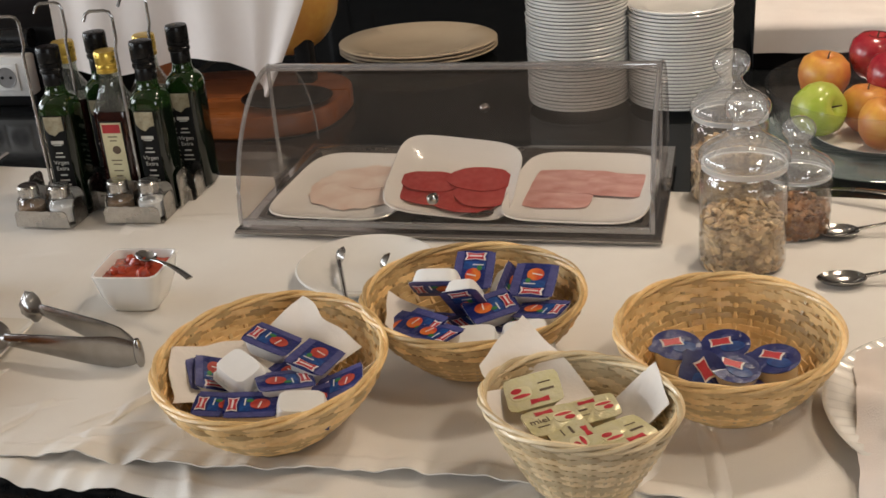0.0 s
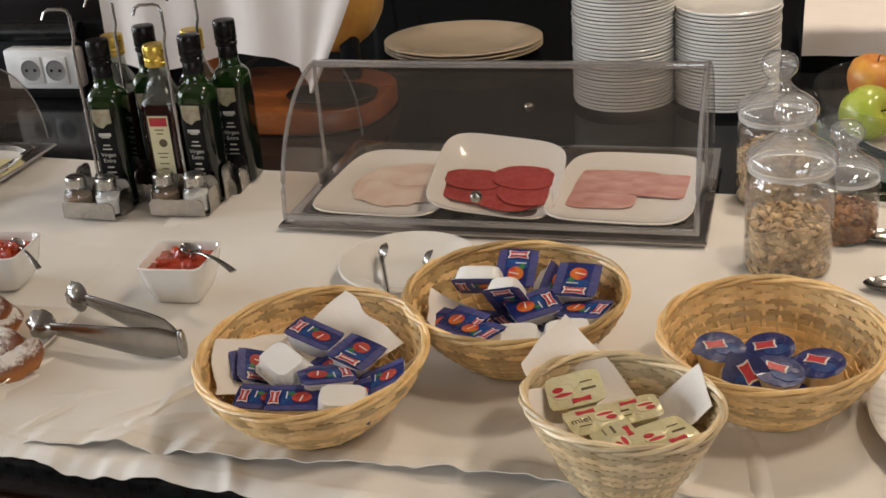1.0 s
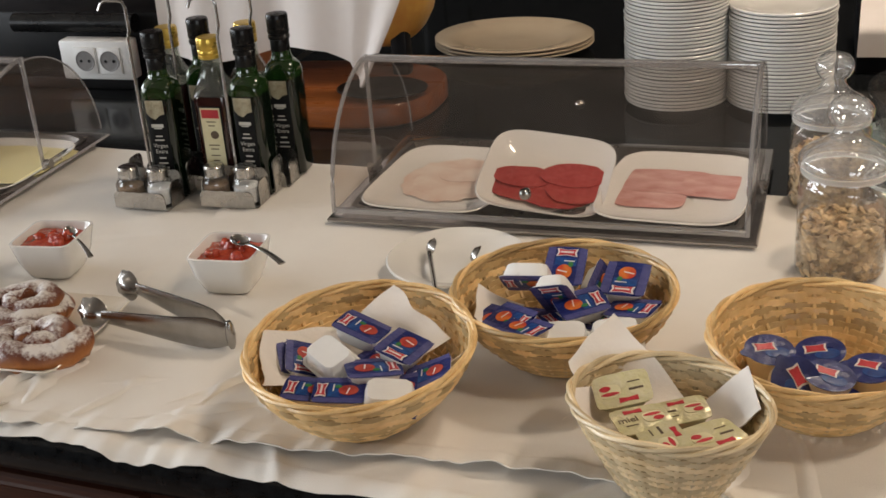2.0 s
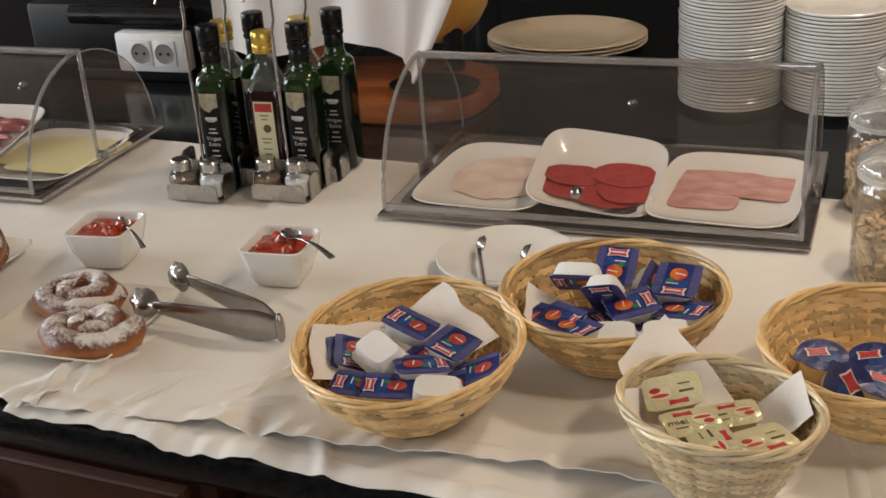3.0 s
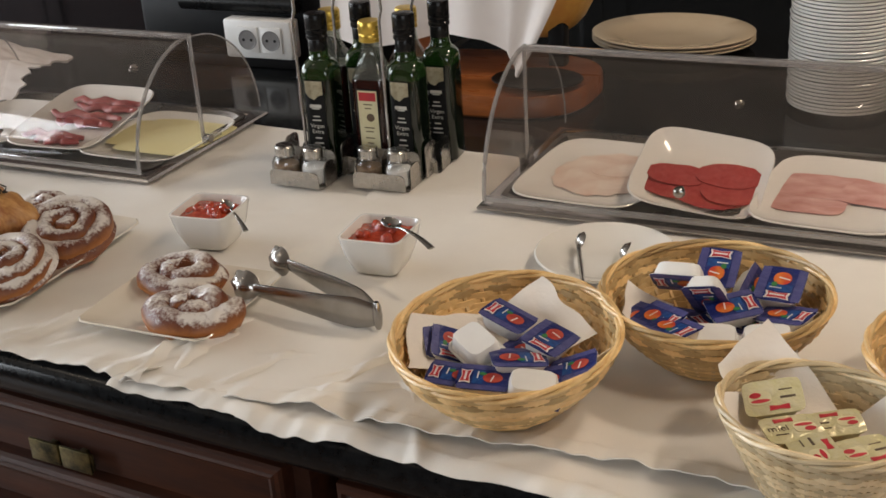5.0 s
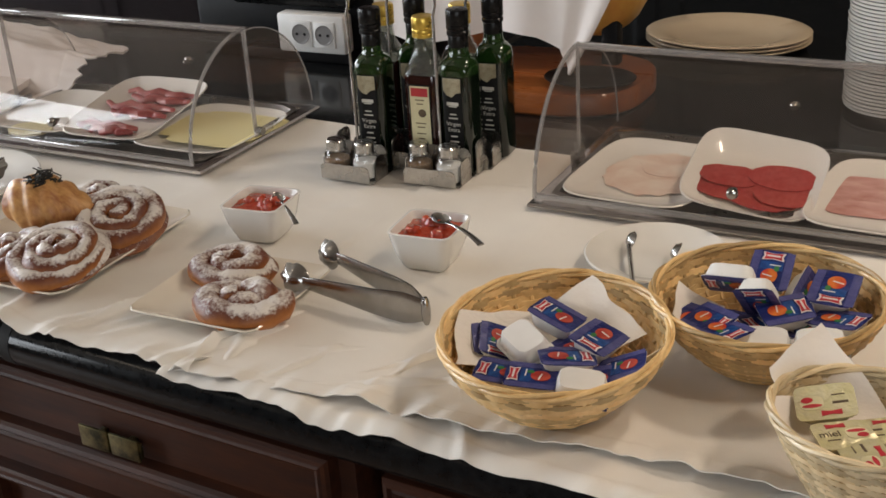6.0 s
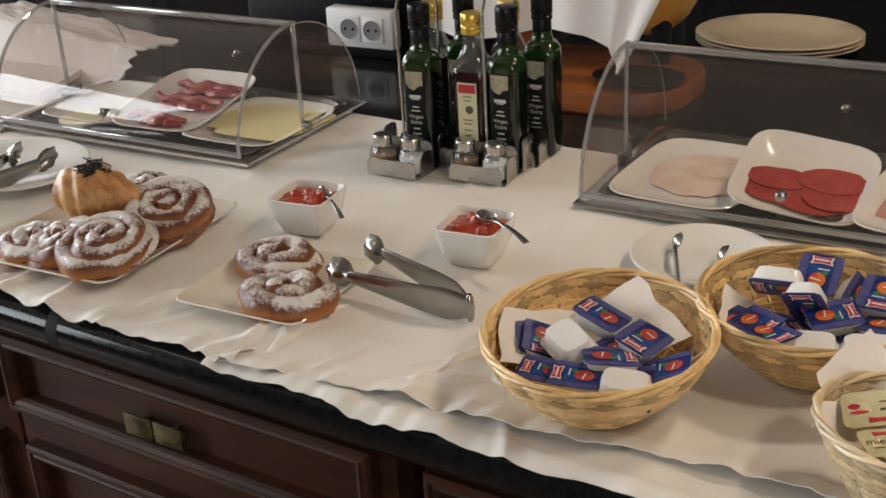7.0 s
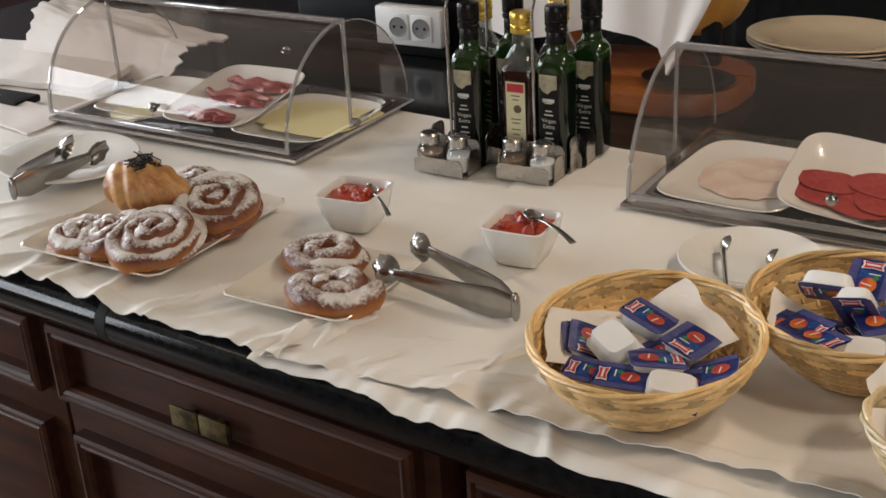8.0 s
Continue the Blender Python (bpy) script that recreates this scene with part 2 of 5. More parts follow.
def window(name, m, w):
    """A wooden casement in an opening 1.5 m high: frame, glazing bars and panes."""
    wd = thing(name, m, "white wooden casement window with glazing bars", "window", kind="structure")
    for cx, cz, sx, sz in ((0, 0.03, w, 0.06), (0, 1.47, w, 0.06), (-w / 2 + 0.03, 0.75, 0.06, 1.38), (w / 2 - 0.03, 0.75, 0.06, 1.38), (0, 0.75, 0.05, 1.38)):
        part("frame_bar", box(B(), cx, 0, cz, sx, 0.04, sz, 0.004), WHITE_PLASTIC, wd)
    for k in (1, 2):
        for s in (-1, 1):
            part("glazing_bar", box(B(), s * w / 4, 0, 0.06 + 0.46 * k, w / 2 - 0.09, 0.03, 0.03, 0.003), WHITE_PLASTIC, wd)
    return wd


for i, (wy, ww) in enumerate(WINDOWS_WEST):
    window("window_%d" % (i + 1), pose(ROOM["x0"] - 0.03, wy, 0.9, 0, 0, 90), ww)
for i, (wx, ww) in enumerate(WINDOWS_SOUTH):
    window("window_%d" % (i + 4), pose(wx, ROOM["y0"] - 0.03, 0.9), ww)

LAMP_GLOW = glowing("lamp_glow", (1.0, 0.84, 0.62), 6.0)
for lx, ly, watts in DOWNLIGHTS:
    dl = thing("ceiling_light", pose(lx, ly, ROOM["h"]), "round recessed ceiling light with warm bulb", "lamp", "ceiling lights")
    part("trim_ring", lathe(B(), [(0.07, 0), (0.095, 0), (0.095, -0.008), (0.07, -0.012)], 24, close0=False, close1=False), WHITE_PLASTIC, dl)
    part("diffuser", lathe(B(), [(0.069, -0.004), (0.05, -0.01), (0.01, -0.013)], 24), LAMP_GLOW, dl)
    data = bpy.data.lights.new("downlight", "SPOT")
    data.energy, data.color, data.shadow_soft_size, data.spot_size, data.spot_blend = watts, WARM, 0.17, radians(130), 0.6
    lamp = new("downlight", data)
    lamp.matrix_world = look((lx, ly, ROOM["h"] - 0.03), (lx, ly, 0))

# ---- counter: x along its front, y into it; the front stands a little askew ----
COUNTER = pose(-0.6, 0.685, -0.0065, 0, 0, -4.2)
bar = thing("bar_counter", COUNTER, "long bar counter with polished black granite top", "counter")


def slab(x0, x1, proud=0.0):
    """Granite with a deep round nose along its front."""
    r = 0.031 + proud
    prof = [(1.95, 0.838), (0.031, 0.838 - proud)]
    prof += [(0.031 - r * math.sin(a), 0.869 - r * math.cos(a)) for a in [math.pi * i / 14 for i in range(1, 14)]]
    prof += [(0.031, 0.8995 + proud), (1.95, 0.8995 + proud)]
    return loft(B(), [[(x, y, z) for y, z in prof] for x in (x0, x0 + 0.002, x1 - 0.002, x1)])


part("granite_slab", slab(-1.6, -0.132), GRANITE, bar)
part("granite_slab", slab(-0.112, 2.6), GRANITE, bar)
part("joint_strip", slab(-0.131, -0.113, 0.0004), RUBBER, bar, "matt black strip sealing the slab joint")
part("carcass", box(B(), 0.5, 1.04, 0.4625, 4.2, 1.84, 0.745), MAHOGANY, bar, smooth=0)
part("plinth", box(B(), 0.5, 1.0, 0.045, 4.2, 1.78, 0.09), BLACK_ENAMEL, bar, smooth=0)


def moulded_panel(x0, x1, z0, z1, parent, name):
    """A fronted panel with a stepped raised frame and a sunk field."""
    bm = B()
    w = [(0, 0.012), (0.0, -0.016), (0.003, -0.020), (0.008, -0.021), (0.011, -0.017), (0.014, -0.0195), (0.019, -0.017), (0.022, -0.012), (0.024, 0.006), (0.027, 0.007)]
    rings = [[(x0 + d, y + 0.042, z0 + d), (x1 - d, y + 0.042, z0 + d), (x1 - d, y + 0.042, z1 - d), (x0 + d, y + 0.042, z1 - d)] for d, y in w]
    loft(bm, rings)
    return part(name, bm, MAHOGANY, parent, smooth=0)


def drawer_unit(x0, x1):
    unit = thing("drawer_cabinet", COUNTER, "dark mahogany cabinet with moulded drawer and door", "cabinet", "cabinets under the counter")
    part("body", box(B(), (x0 + x1) / 2, 0.069, 0.4625, x1 - x0 - 0.002, 0.05, 0.745, 0.002), MAHOGANY, unit)
    dr = moulded_panel(x0 + 0.010, x1 - 0.022, 0.712, 0.826, unit, "drawer")
    hx = (x0 + x1) / 2 - 0.034
    hb = B()
    for sx in (-0.0245, 0.0245):
        box(hb, hx + sx, 0.026, 0.757, 0.046, 0.004, 0.030, 0.0015)
    box(hb, hx, 0.029, 0.757, 0.098, 0.004, 0.022, 0.001)
    part("handle", hb, BRASS, dr, "aged brass pull with two plates")
    for sx in (-0.024, 0.024):
        part("handle_post", box(B(), hx + sx, 0.039, 0.757, 0.010, 0.020, 0.010, 0.001), BRASS, dr)
    moulded_panel(x0 + 0.024, x1 - 0.032, 0.13, 0.660, unit, "door")


for x0, x1 in ((-1.48, -0.885), (-0.88, -0.285), (-0.28, 0.345), (0.38, 0.98), (1.0, 1.6)):
    drawer_unit(x0, x1)

# ---- tablecloths ----


def cw(u, v, z):
    return COUNTER @ Vector((u, v, z))


CREASE_RND = random.Random(12)
CREASES = [(CREASE_RND.uniform(-1.5, 1.5), CREASE_RND.uniform(0.0, 0.16), radians(CREASE_RND.gauss(62, 26)), CREASE_RND.uniform(0.06, 0.20), CREASE_RND.uniform(0.004, 0.011), CREASE_RND.uniform(0.0030, 0.0080)) for i in range(78)]
CREASES += [(CREASE_RND.uniform(-1.5, 1.6), CREASE_RND.uniform(0.2, 0.7), radians(CREASE_RND.gauss(10, 25)), CREASE_RND.uniform(0.08, 0.2), CREASE_RND.uniform(0.007, 0.018), CREASE_RND.uniform(0.0016, 0.0042)) for i in range(44)]
CREASES += [(u * 0.31 - 1.5, 0.35, radians(90), 0.5, 0.0016, 0.0007) for u in range(11)] + [(0.0, 0.105, radians(-2), 1.8, 0.0016, 0.0008)]


def wrinkle(x, y):
    n = noise.noise(Vector((x * 3.1, y * 2.3, 0.3))) * 0.0030 + 0.0022 * abs(noise.noise(Vector((x * 6.3 - y * 2, y * 3.1 + x, 7.7))))
    n += 0.0016 * max(0.0, noise.noise(Vector((x * 9.0 + y * 5, y * 2.0 - x, 4.1)))) ** 1.0
    n += 0.0006 * noise.noise(Vector((x * 22, y * 17, 1.7)))
    for cx, cy, ang, ln, wd, amp in CREASES:
        dx, dy = x - cx, y - cy
        al, ac = dx * math.cos(ang) + dy * math.sin(ang), -dx * math.sin(ang) + dy * math.cos(ang)
        ac += 0.012 * noise.noise(Vector((al * 9, cx * 7, cy * 5)))
        if abs(al) < ln and abs(ac) < 4 * wd:
            n += amp * (1 - (al / ln) ** 2) * math.exp(-(ac / wd) ** 2)
    return n


def cloth_sheet(name, u0, u1, front, back, lift, label, seed, nu=420, nv=150, slope=0.0, limit=0.06):
    def f(a, b):
        u = u0 + (u1 - u0) * a
        e = front + min(limit, slope * (u - u0)) + 0.008 * noise.noise(Vector((u * 7, seed, 0))) + 0.006 * noise.noise(Vector((u * 23, seed, 3)))
        v = e + (back - e) * b ** 1.35
        z = 0.9015 + lift + wrinkle(u + seed * 0.37 - 1.0, v)
        near = max(0.0, 1 - (v - e) / 0.05)
        z += 0.0095 * near * (0.45 + noise.noise(Vector((u * 18, seed, 9))) + 0.5 * noise.noise(Vector((u * 47, seed, 2))))
        z += 0.00055 * (1 - math.tanh((v - e - 0.022) * 900))
        drop = max(0.0, 0.016 - v)
        z -= drop * drop * 17
        return cw(u, v, max(z, 0.9005 + lift * 0.5 - drop * drop * 17))
    ob = part(name, sheet(B(), f, nu, nv, 0.0012), CLOTH, smooth=60)
    return tagged(ob, label, "tablecloth")


cloth_sheet("tablecloth", 0.13, 1.75, -0.006, 0.748, 0.0, "cream cotton tablecloth with a stitched hem", 2.0)
cloth_sheet("tablecloth", -1.55, 0.17, 0.001, 0.752, 0.0026, "cream cotton tablecloth lying over a second cloth", 5.0)
cloth_sheet("tablecloth", 0.15, 1.70, 0.000, 0.745, 0.0050, "cream cotton tablecloth, the upper one of two", 8.0, slope=0.10)
TOP = 0.9010


def word(txt, size, m, parent, material, name="printed_word"):
    """Text in the built-in font as a mesh."""
    cu = bpy.data.curves.new("word", "FONT")
    cu.body, cu.size, cu.extrude, cu.align_x, cu.align_y = txt, size, 0.0001, "CENTER", "CENTER"
    tmp = bpy.data.objects.new("word", cu)
    scene.collection.objects.link(tmp)
    me = bpy.data.meshes.new_from_object(tmp.evaluated_get(bpy.context.evaluated_depsgraph_get()))
    bpy.data.objects.remove(tmp)
    me.materials.clear()
    me.materials.append(material)
    ob = new(name, me)
    ob.parent, ob.matrix_basis = parent, m
    return ob

# ---- wicker baskets ----


def basket(m, rx, ry, height, base, stakes, rows, material, label, power=1.0, bulge=1.0):
    b = thing("wicker_basket", m, label, "basket", "wicker baskets")

    def size(s):
        return base + (1 - base) * (bulge * math.sin(s * math.pi / 2) + (1 - bulge) * s)

    def zat(s):
        return 0.004 + (height - 0.006) * s ** power

    # woven rows
    n = stakes * 4
    for k in range(rows):
        s = (k + 0.6) / rows
        half = 0.64 * height / rows
        rings = []
        for i in range(n):
            a = 2 * math.pi * i / n
            w = 0.0016 * math.cos(i * math.pi / 4 + (k % 2) * math.pi)
            q = size(s)
            zz = zat(s) + 0.0008 * noise.noise(Vector((i * 0.3, k * 2.0, rx)))
            r0 = 1.0 + w / rx
            c, sn = math.cos(a) * r0 * q, math.sin(a) * r0 * q
            tilt = (size(min(s + 0.05, 1)) - q) / 0.05 * rx / rows * 0.45
            o = 0.0011
            rings.append([((rx - tilt - o) * c, (ry - tilt - o) * sn, zz - half), ((rx - tilt + o) * c, (ry - tilt + o) * sn, zz - half),
                          ((rx + tilt + o) * c, (ry + tilt + o) * sn, zz + half), ((rx + tilt - o) * c, (ry + tilt - o) * sn, zz + half)])
        part("weave_strand", loft(B(), rings, loop=True), material, b, smooth=50)
    # upright stakes
    for i in range(stakes):
        a = 2 * math.pi * i / stakes
        pts = [(rx * size(s) * math.cos(a), ry * size(s) * math.sin(a), zat(s)) for s in [j / 6 for j in range(7)]]
        part("stake", sweep(B(), pts, 0.0026, 6, flat=0.7), material, b)
    # base and rim
    part("base", loft(B(), [ring(rx * base * q, ry * base * q, z, 48) for q, z in ((0.3, 0.0), (0.97, 0.0), (1.0, 0.003), (0.97, 0.006), (0.3, 0.006))]), material, b)
    for ph in (0.0, 2.1, 4.2):
        pts = []
        for i in range(160):
            a = 2 * math.pi * i / 160
            t = a * 5 + ph
            pts.append(((rx + 0.0022 * math.cos(t)) * math.cos(a), (ry + 0.0022 * math.cos(t)) * math.sin(a), height + 0.0030 * math.sin(t)))
        part("rim_cane", sweep(B(), pts, 0.0024, 6, closed=True), material, b)
    return b


BASKETS = [
    basket(pose(-0.0535, 0.7745, TOP, 0, 0, 10), 0.111, 0.127, 0.070, 0.57, 34, 14, WICKER, "round pale wicker basket lined with paper, full of jam portions", bulge=0.7),
    basket(pose(0.1205, 0.9175, TOP, 0, 0, 70), 0.115, 0.115, 0.070, 0.57, 34, 14, WICKER, "round pale wicker basket heaped with peach jam portions", bulge=0.7),
    basket(pose(0.3795, 0.855, TOP, 0, 0, 0), 0.105, 0.113, 0.071, 0.58, 34, 14, WICKER, "round honey-coloured wicker basket with a few round tubs", bulge=0.7),
    basket(pose(0.2547, 0.696, TOP, 0, 0, -22), 0.087, 0.0725, 0.084, 0.54, 30, 20, WICKER_PALE, "deep oval bleached wicker basket lined with paper", bulge=0.25),
]

# ---- roll-top covers ----


def arc(c, r, a0, a1, n):
    return [(c[0] + r * math.cos(a0 + (a1 - a0) * i / n), c[1] + r * math.sin(a0 + (a1 - a0) * i / n)) for i in range(n + 1)]


def shell(bm, prof, x0, x1, t):
    """A curved sheet along x; prof: (y, z) outer line, t: its inner line's shrink factor about PIV."""
    n = len(prof)
    inner = [(PIV[0] + (y - PIV[0]) * t, PIV[1] + (z - PIV[1]) * t) for y, z in prof]
    loopv = prof + inner[::-1]
    return loft(bm, [[(x, y, z) for y, z in loopv] for x in (x0, x1)])


PIV = (0.163, 0.021)


def roll_top(m, label, W=0.556):
    """Tray with a clear half-barrel lid in two quarters, pivoted midway along the sides."""
    D, R = 0.326, 0.166
    c = thing("roll_top_display", m, label, "food cover", "roll-top covers")
    rim = B()
    loft(rim, [[(W / 2 + sx * k, D / 2 + sy * j, z) for sx, sy in ((-1, -1), (1, -1), (1, 1), (-1, 1))] for k, j, z in
          ((W / 2 - 0.010, D / 2 - 0.010, 0.0), (W / 2 - 0.008, D / 2 - 0.008, 0.004), (W / 2 + 0.001, D / 2 + 0.001, 0.006), (W / 2 + 0.002, D / 2 + 0.002, 0.009), (W / 2, D / 2, 0.012), (W / 2 - 0.006, D / 2 - 0.006, 0.0135), (W / 2 - 0.022, D / 2 - 0.022, 0.013),
           (W / 2 - 0.028, D / 2 - 0.028, 0.002), (0.05, 0.02, 0.002))])
    part("base_frame", rim, TRAY_RIM, c, "polished steel rim round the tray")
    part("tray", loft(B(), [ring(W / 2 - d, D / 2 - d, z, 48, 14, W / 2, D / 2) for d, z in
                            ((0.016, 0.0145), (0.016, 0.0155), (0.024, 0.0160), (0.031, 0.0050), (0.12, 0.0045))], close0=False), TRAY, c, "dark steel inset tray")
    for nm, a0, a1 in (("front_lid", math.pi, math.pi / 2), ("back_lid", math.pi / 2 - 0.01, 0.0)):
        r = R if nm == "front_lid" else R - 0.004
        lid = part(nm, shell(B(), arc(PIV, r, a0, a1, 20), 0.012, W - 0.012, 0.984), ACRYLIC, c, smooth=60)
        for x in (0.009, W - 0.012):
            bm = B()
            ap = [PIV] + arc(PIV, r, a0, a1, 20)
            loft(bm, [[(xx, y, z) for y, z in ap] for xx in (x, x + 0.003)])
            part("side_panel", bm, ACRYLIC, lid, smooth=30)
            eb = B()
            sweep(eb, [(x + 0.0015, y, z) for y, z in arc(PIV, r, a0, a1, 20)], 0.0032 if nm == "front_lid" else 0.0014, 6)
            part("side_rib", eb, ACRYLIC_EDGE, lid)
        if nm == "front_lid":
            part("top_rib", box(B(), W / 2, PIV[0] - 0.003, PIV[1] + r - 0.002, W - 0.018, 0.012, 0.008, 0.002), ACRYLIC_EDGE, lid)
            for x in (0.0105, W - 0.0105):
                part("edge_rib", box(B(), x, PIV[0] - 0.003, PIV[1] + r / 2, 0.004, 0.007, r, 0.001), ACRYLIC_EDGE, lid)
            part("bottom_rib", box(B(), W / 2, PIV[0] - r + 0.002, PIV[1] + 0.003, W - 0.02, 0.005, 0.008, 0.0015), ACRYLIC_EDGE, lid)
        a = math.pi - 0.27 if nm == "front_lid" else 0.30
        ky, kz = PIV[0] + r * math.cos(a), PIV[1] + r * math.sin(a)
        sgn = -1 if nm == "front_lid" else 1
        kb = lathe(B(), [(0.003, 0), (0.003, 0.006), (0.0065, 0.009), (0.0078, 0.014), (0.006, 0.019), (0.002, 0.021)], 18)
        part("knob", kb, POLISHED, lid, "polished round steel knob", at=pose(W / 2 - 0.003, ky, kz, 90 if sgn < 0 else -90, 0, 0))
    for x in (0.004, W - 0.004):
        part("pivot", sweep(B(), [(x - 0.006, PIV[0], PIV[1]), (x + 0.006, PIV[0], PIV[1])], 0.007, 12), POLISHED, c)
        part("pivot_bracket", box(B(), x, PIV[0] + 0.01, 0.020, 0.004, 0.05, 0.012, 0.0015), ACRYLIC_EDGE, c)
    for o in c.children_recursive:
        if o.data.materials[0].name in (ACRYLIC.name, ACRYLIC_EDGE.name):
            o.visible_shadow = False
    return c


roll_top(pose(-0.254, 1.194, TOP - 0.001, 0, 0, -1.0), "clear roll-top cover over three plates of cold meat")
roll_top(pose(-1.298, 1.170, TOP - 0.001, 0, 0, -1.5), "clear roll-top cover over plates of ham and cheese", 0.534)

# ---- square plates ----


def square_plate(name, m, w, d, h, material, label, group="", power=7, flat=0.72, thick=0.004, n=64):
    """A plate with softly rounded corners, flat in the middle and lifted at the edge."""
    p = part(name, loft(B(), [ring(w / 2 * q, d / 2 * q, z, n, pw) for q, z, pw in
                              ((0.05, 0.0, 2.5), (flat * 0.9, 0.0, 4), (flat, h * 0.12, 5), (0.97, h - thick * 0.6, power), (1.0, h, power),
                               (0.985, h + thick * 0.35, power), (0.955, h - thick * 0.2, power), (flat, thick + h * 0.06, 5), (flat * 0.8, thick, 4), (0.05, thick, 2.5))]), material)
    p.matrix_basis = m
    return tagged(p, label, "plate", group)


MEAT_Z = TOP + 0.003
square_plate("square_plate", pose(-0.132, 1.340, MEAT_Z, 0, 0, -4), 0.190, 0.244, 0.014, CHINA, "white square plate with pale turkey slices on a steel tray", "meat plates", power=5)
square_plate("square_plate", pose(0.014, 1.331, 0.916, 12, 7, 2), 0.176, 0.192, 0.022, CHINA, "white square plate of red salami, propped up", "meat plates", power=5)
square_plate("square_plate", pose(0.191, 1.342, MEAT_Z, 0, 0, -4), 0.196, 0.250, 0.014, CHINA, "white square plate of pink cooked ham on a steel tray", "meat plates", power=5)
square_plate("square_plate", pose(-0.795, 0.886, TOP, 0, 0, 0), 0.248, 0.276, 0.014, CHINA_CREAM, "cream square plate carrying five pastries", "pastry plates", power=16)
square_plate("square_plate", pose(-0.487, 0.840, TOP, 0, 0, 0), 0.178, 0.180, 0.013, CHINA_CREAM, "cream square plate with two sugared pastries", "pastry plates", power=16)


def square_bowl(m, label):
    w = 0.041
    p = part("square_bowl", loft(B(), [ring(r, r, z, 48, pw) for r, z, pw in
             ((0.005, 0, 3), (0.027, 0, 6), (0.029, 0.003, 7), (0.036, 0.022, 8), (w, 0.048, 9), (w + 0.0008, 0.050, 9), (w - 0.002, 0.0505, 9),
              (w - 0.0035, 0.047, 9), (0.033, 0.024, 8), (0.026, 0.006, 6), (0.005, 0.005, 3))]), CHINA)
    p.matrix_basis = m
    return tagged(p, label, "bowl", "tomato bowls")


square_bowl(pose(-0.307, 1.008, TOP, 0, 0, 3), "small white square bowl of grated tomato")
square_bowl(pose(-0.557, 1.014, TOP, 0, 0, 5), "small white square bowl of tomato pulp with spoon")


def round_plate(name, m, r, h, label, category="plate", group="", material=CHINA, rx=1.0, lip=0.0, ribs=0):
    prof = [(0.2, 0.0), (0.55, 0.0), (0.60, 0.15), (0.72, 0.55), (1.0, 1.0 - lip), (1.01, 1.12), (0.99, 1.22), (0.72, 0.78), (0.61, 0.40), (0.2, 0.36)]
    rings = [ring(r * q * rx, r * q, z * h, 56 if not ribs else ribs * 4) for q, z in prof]
    if ribs:
        rings[7] = ring(r * 0.78 * rx, r * 0.78, h * 0.86, ribs * 4)
        rings[6:6] = [[(x, y, z + 0.0011 * math.cos(i * math.pi / 2)) for i, (x, y, z) in enumerate(ring(r * q * rx, r * q, h * k, ribs * 4))] for q, k in ((0.97, 1.20), (0.86, 1.0))]
        rings[6], rings[7], rings[8] = rings[8], rings[6], rings[7]
    p = part(name, loft(B(), rings), material)
    p.matrix_basis = m
    return tagged(p, label, category, group)


round_plate("serving_plate", pose(-0.045, 1.085, TOP), 0.085, 0.016, "small round white plate holding serving tongs")
round_plate("serving_plate", pose(-1.108, 1.030, TOP, 0, 0, -20), 0.105, 0.013, "round white plate with steel tongs resting on it", rx=1.2)
round_plate("dinner_plate", pose(0.615, 0.815, TOP), 0.148, 0.018, "white plate with a ribbed rim under a napkin", ribs=60)

# stacks of plates on the granite
for sx, sy, count, r in ((0.140, 1.770, 38, 0.083), (0.305, 1.772, 28, 0.083)):
    st = thing("plate_stack", pose(sx, sy, 0.893), "tall stack of white side plates on black granite", "plates", "plate stacks")
    proto = None
    for i in range(count):
        m = pose(random.uniform(-0.0012, 0.0012), random.uniform(-0.0012, 0.0012), i * 0.0057, 0, 0, random.uniform(0, 90))
        if proto is None:
            proto = round_plate("plate", m, r, 0.0125, "", lip=0.09)
            del_keys = [k for k in ("label", "category", "group") if k in proto]
            for k in del_keys:
                del proto[k]
            proto.parent = st
        else:
            share("plate", proto, st, m)
st = thing("plate_stack", pose(-0.203, 2.065, 0.893), "low stack of large cream oval plates", "plates", "plate stacks")
for i in range(3):
    p = round_plate("plate", pose(0, 0, i * 0.007), 0.128, 0.016, "", material=CHINA_TAN, rx=1.20)
    for k in ("label", "category", "group"):
        if k in p:
            del p[k]
    p.parent = st

# ---- storage jars ----
OATS = mat("rolled_oats", (0.54, 0.39, 0.215), (0.27, 0.165, 0.08), 0.85, scale=60, island=0.5)
MUESLI = mat("brown_muesli", (0.30, 0.15, 0.06), (0.14, 0.06, 0.03), 0.8, scale=60, island=0.5)


def flakes(rad, height, count, size, seed):
    """A heap of flakes inside a jar."""
    rnd = random.Random(seed)
    bm = B()
    for i in range(count):
        side = rnd.random() < 0.72
        a = rnd.uniform(0, 2 * math.pi)
        r = rad * (rnd.uniform(0.93, 1.0) if side else math.sqrt(rnd.random()))
        z = rnd.uniform(0.004, height) if side else height + rnd.uniform(-0.004, 0.005)
        s = size * rnd.uniform(0.6, 1.2)
        m = Matrix.LocRotScale((r * math.cos(a), r * math.sin(a), z), Euler((math.pi / 2 + rnd.gauss(0, 0.55), rnd.gauss(0, 0.5), a + math.pi / 2) if side else (rnd.gauss(0, 0.5), rnd.gauss(0, 0.5), rnd.uniform(0, 6))), (s, s * 0.82, s * 0.26))
        bmesh.ops.create_icosphere(bm, subdivisions=1, radius=1.0, matrix=m)
    return bm


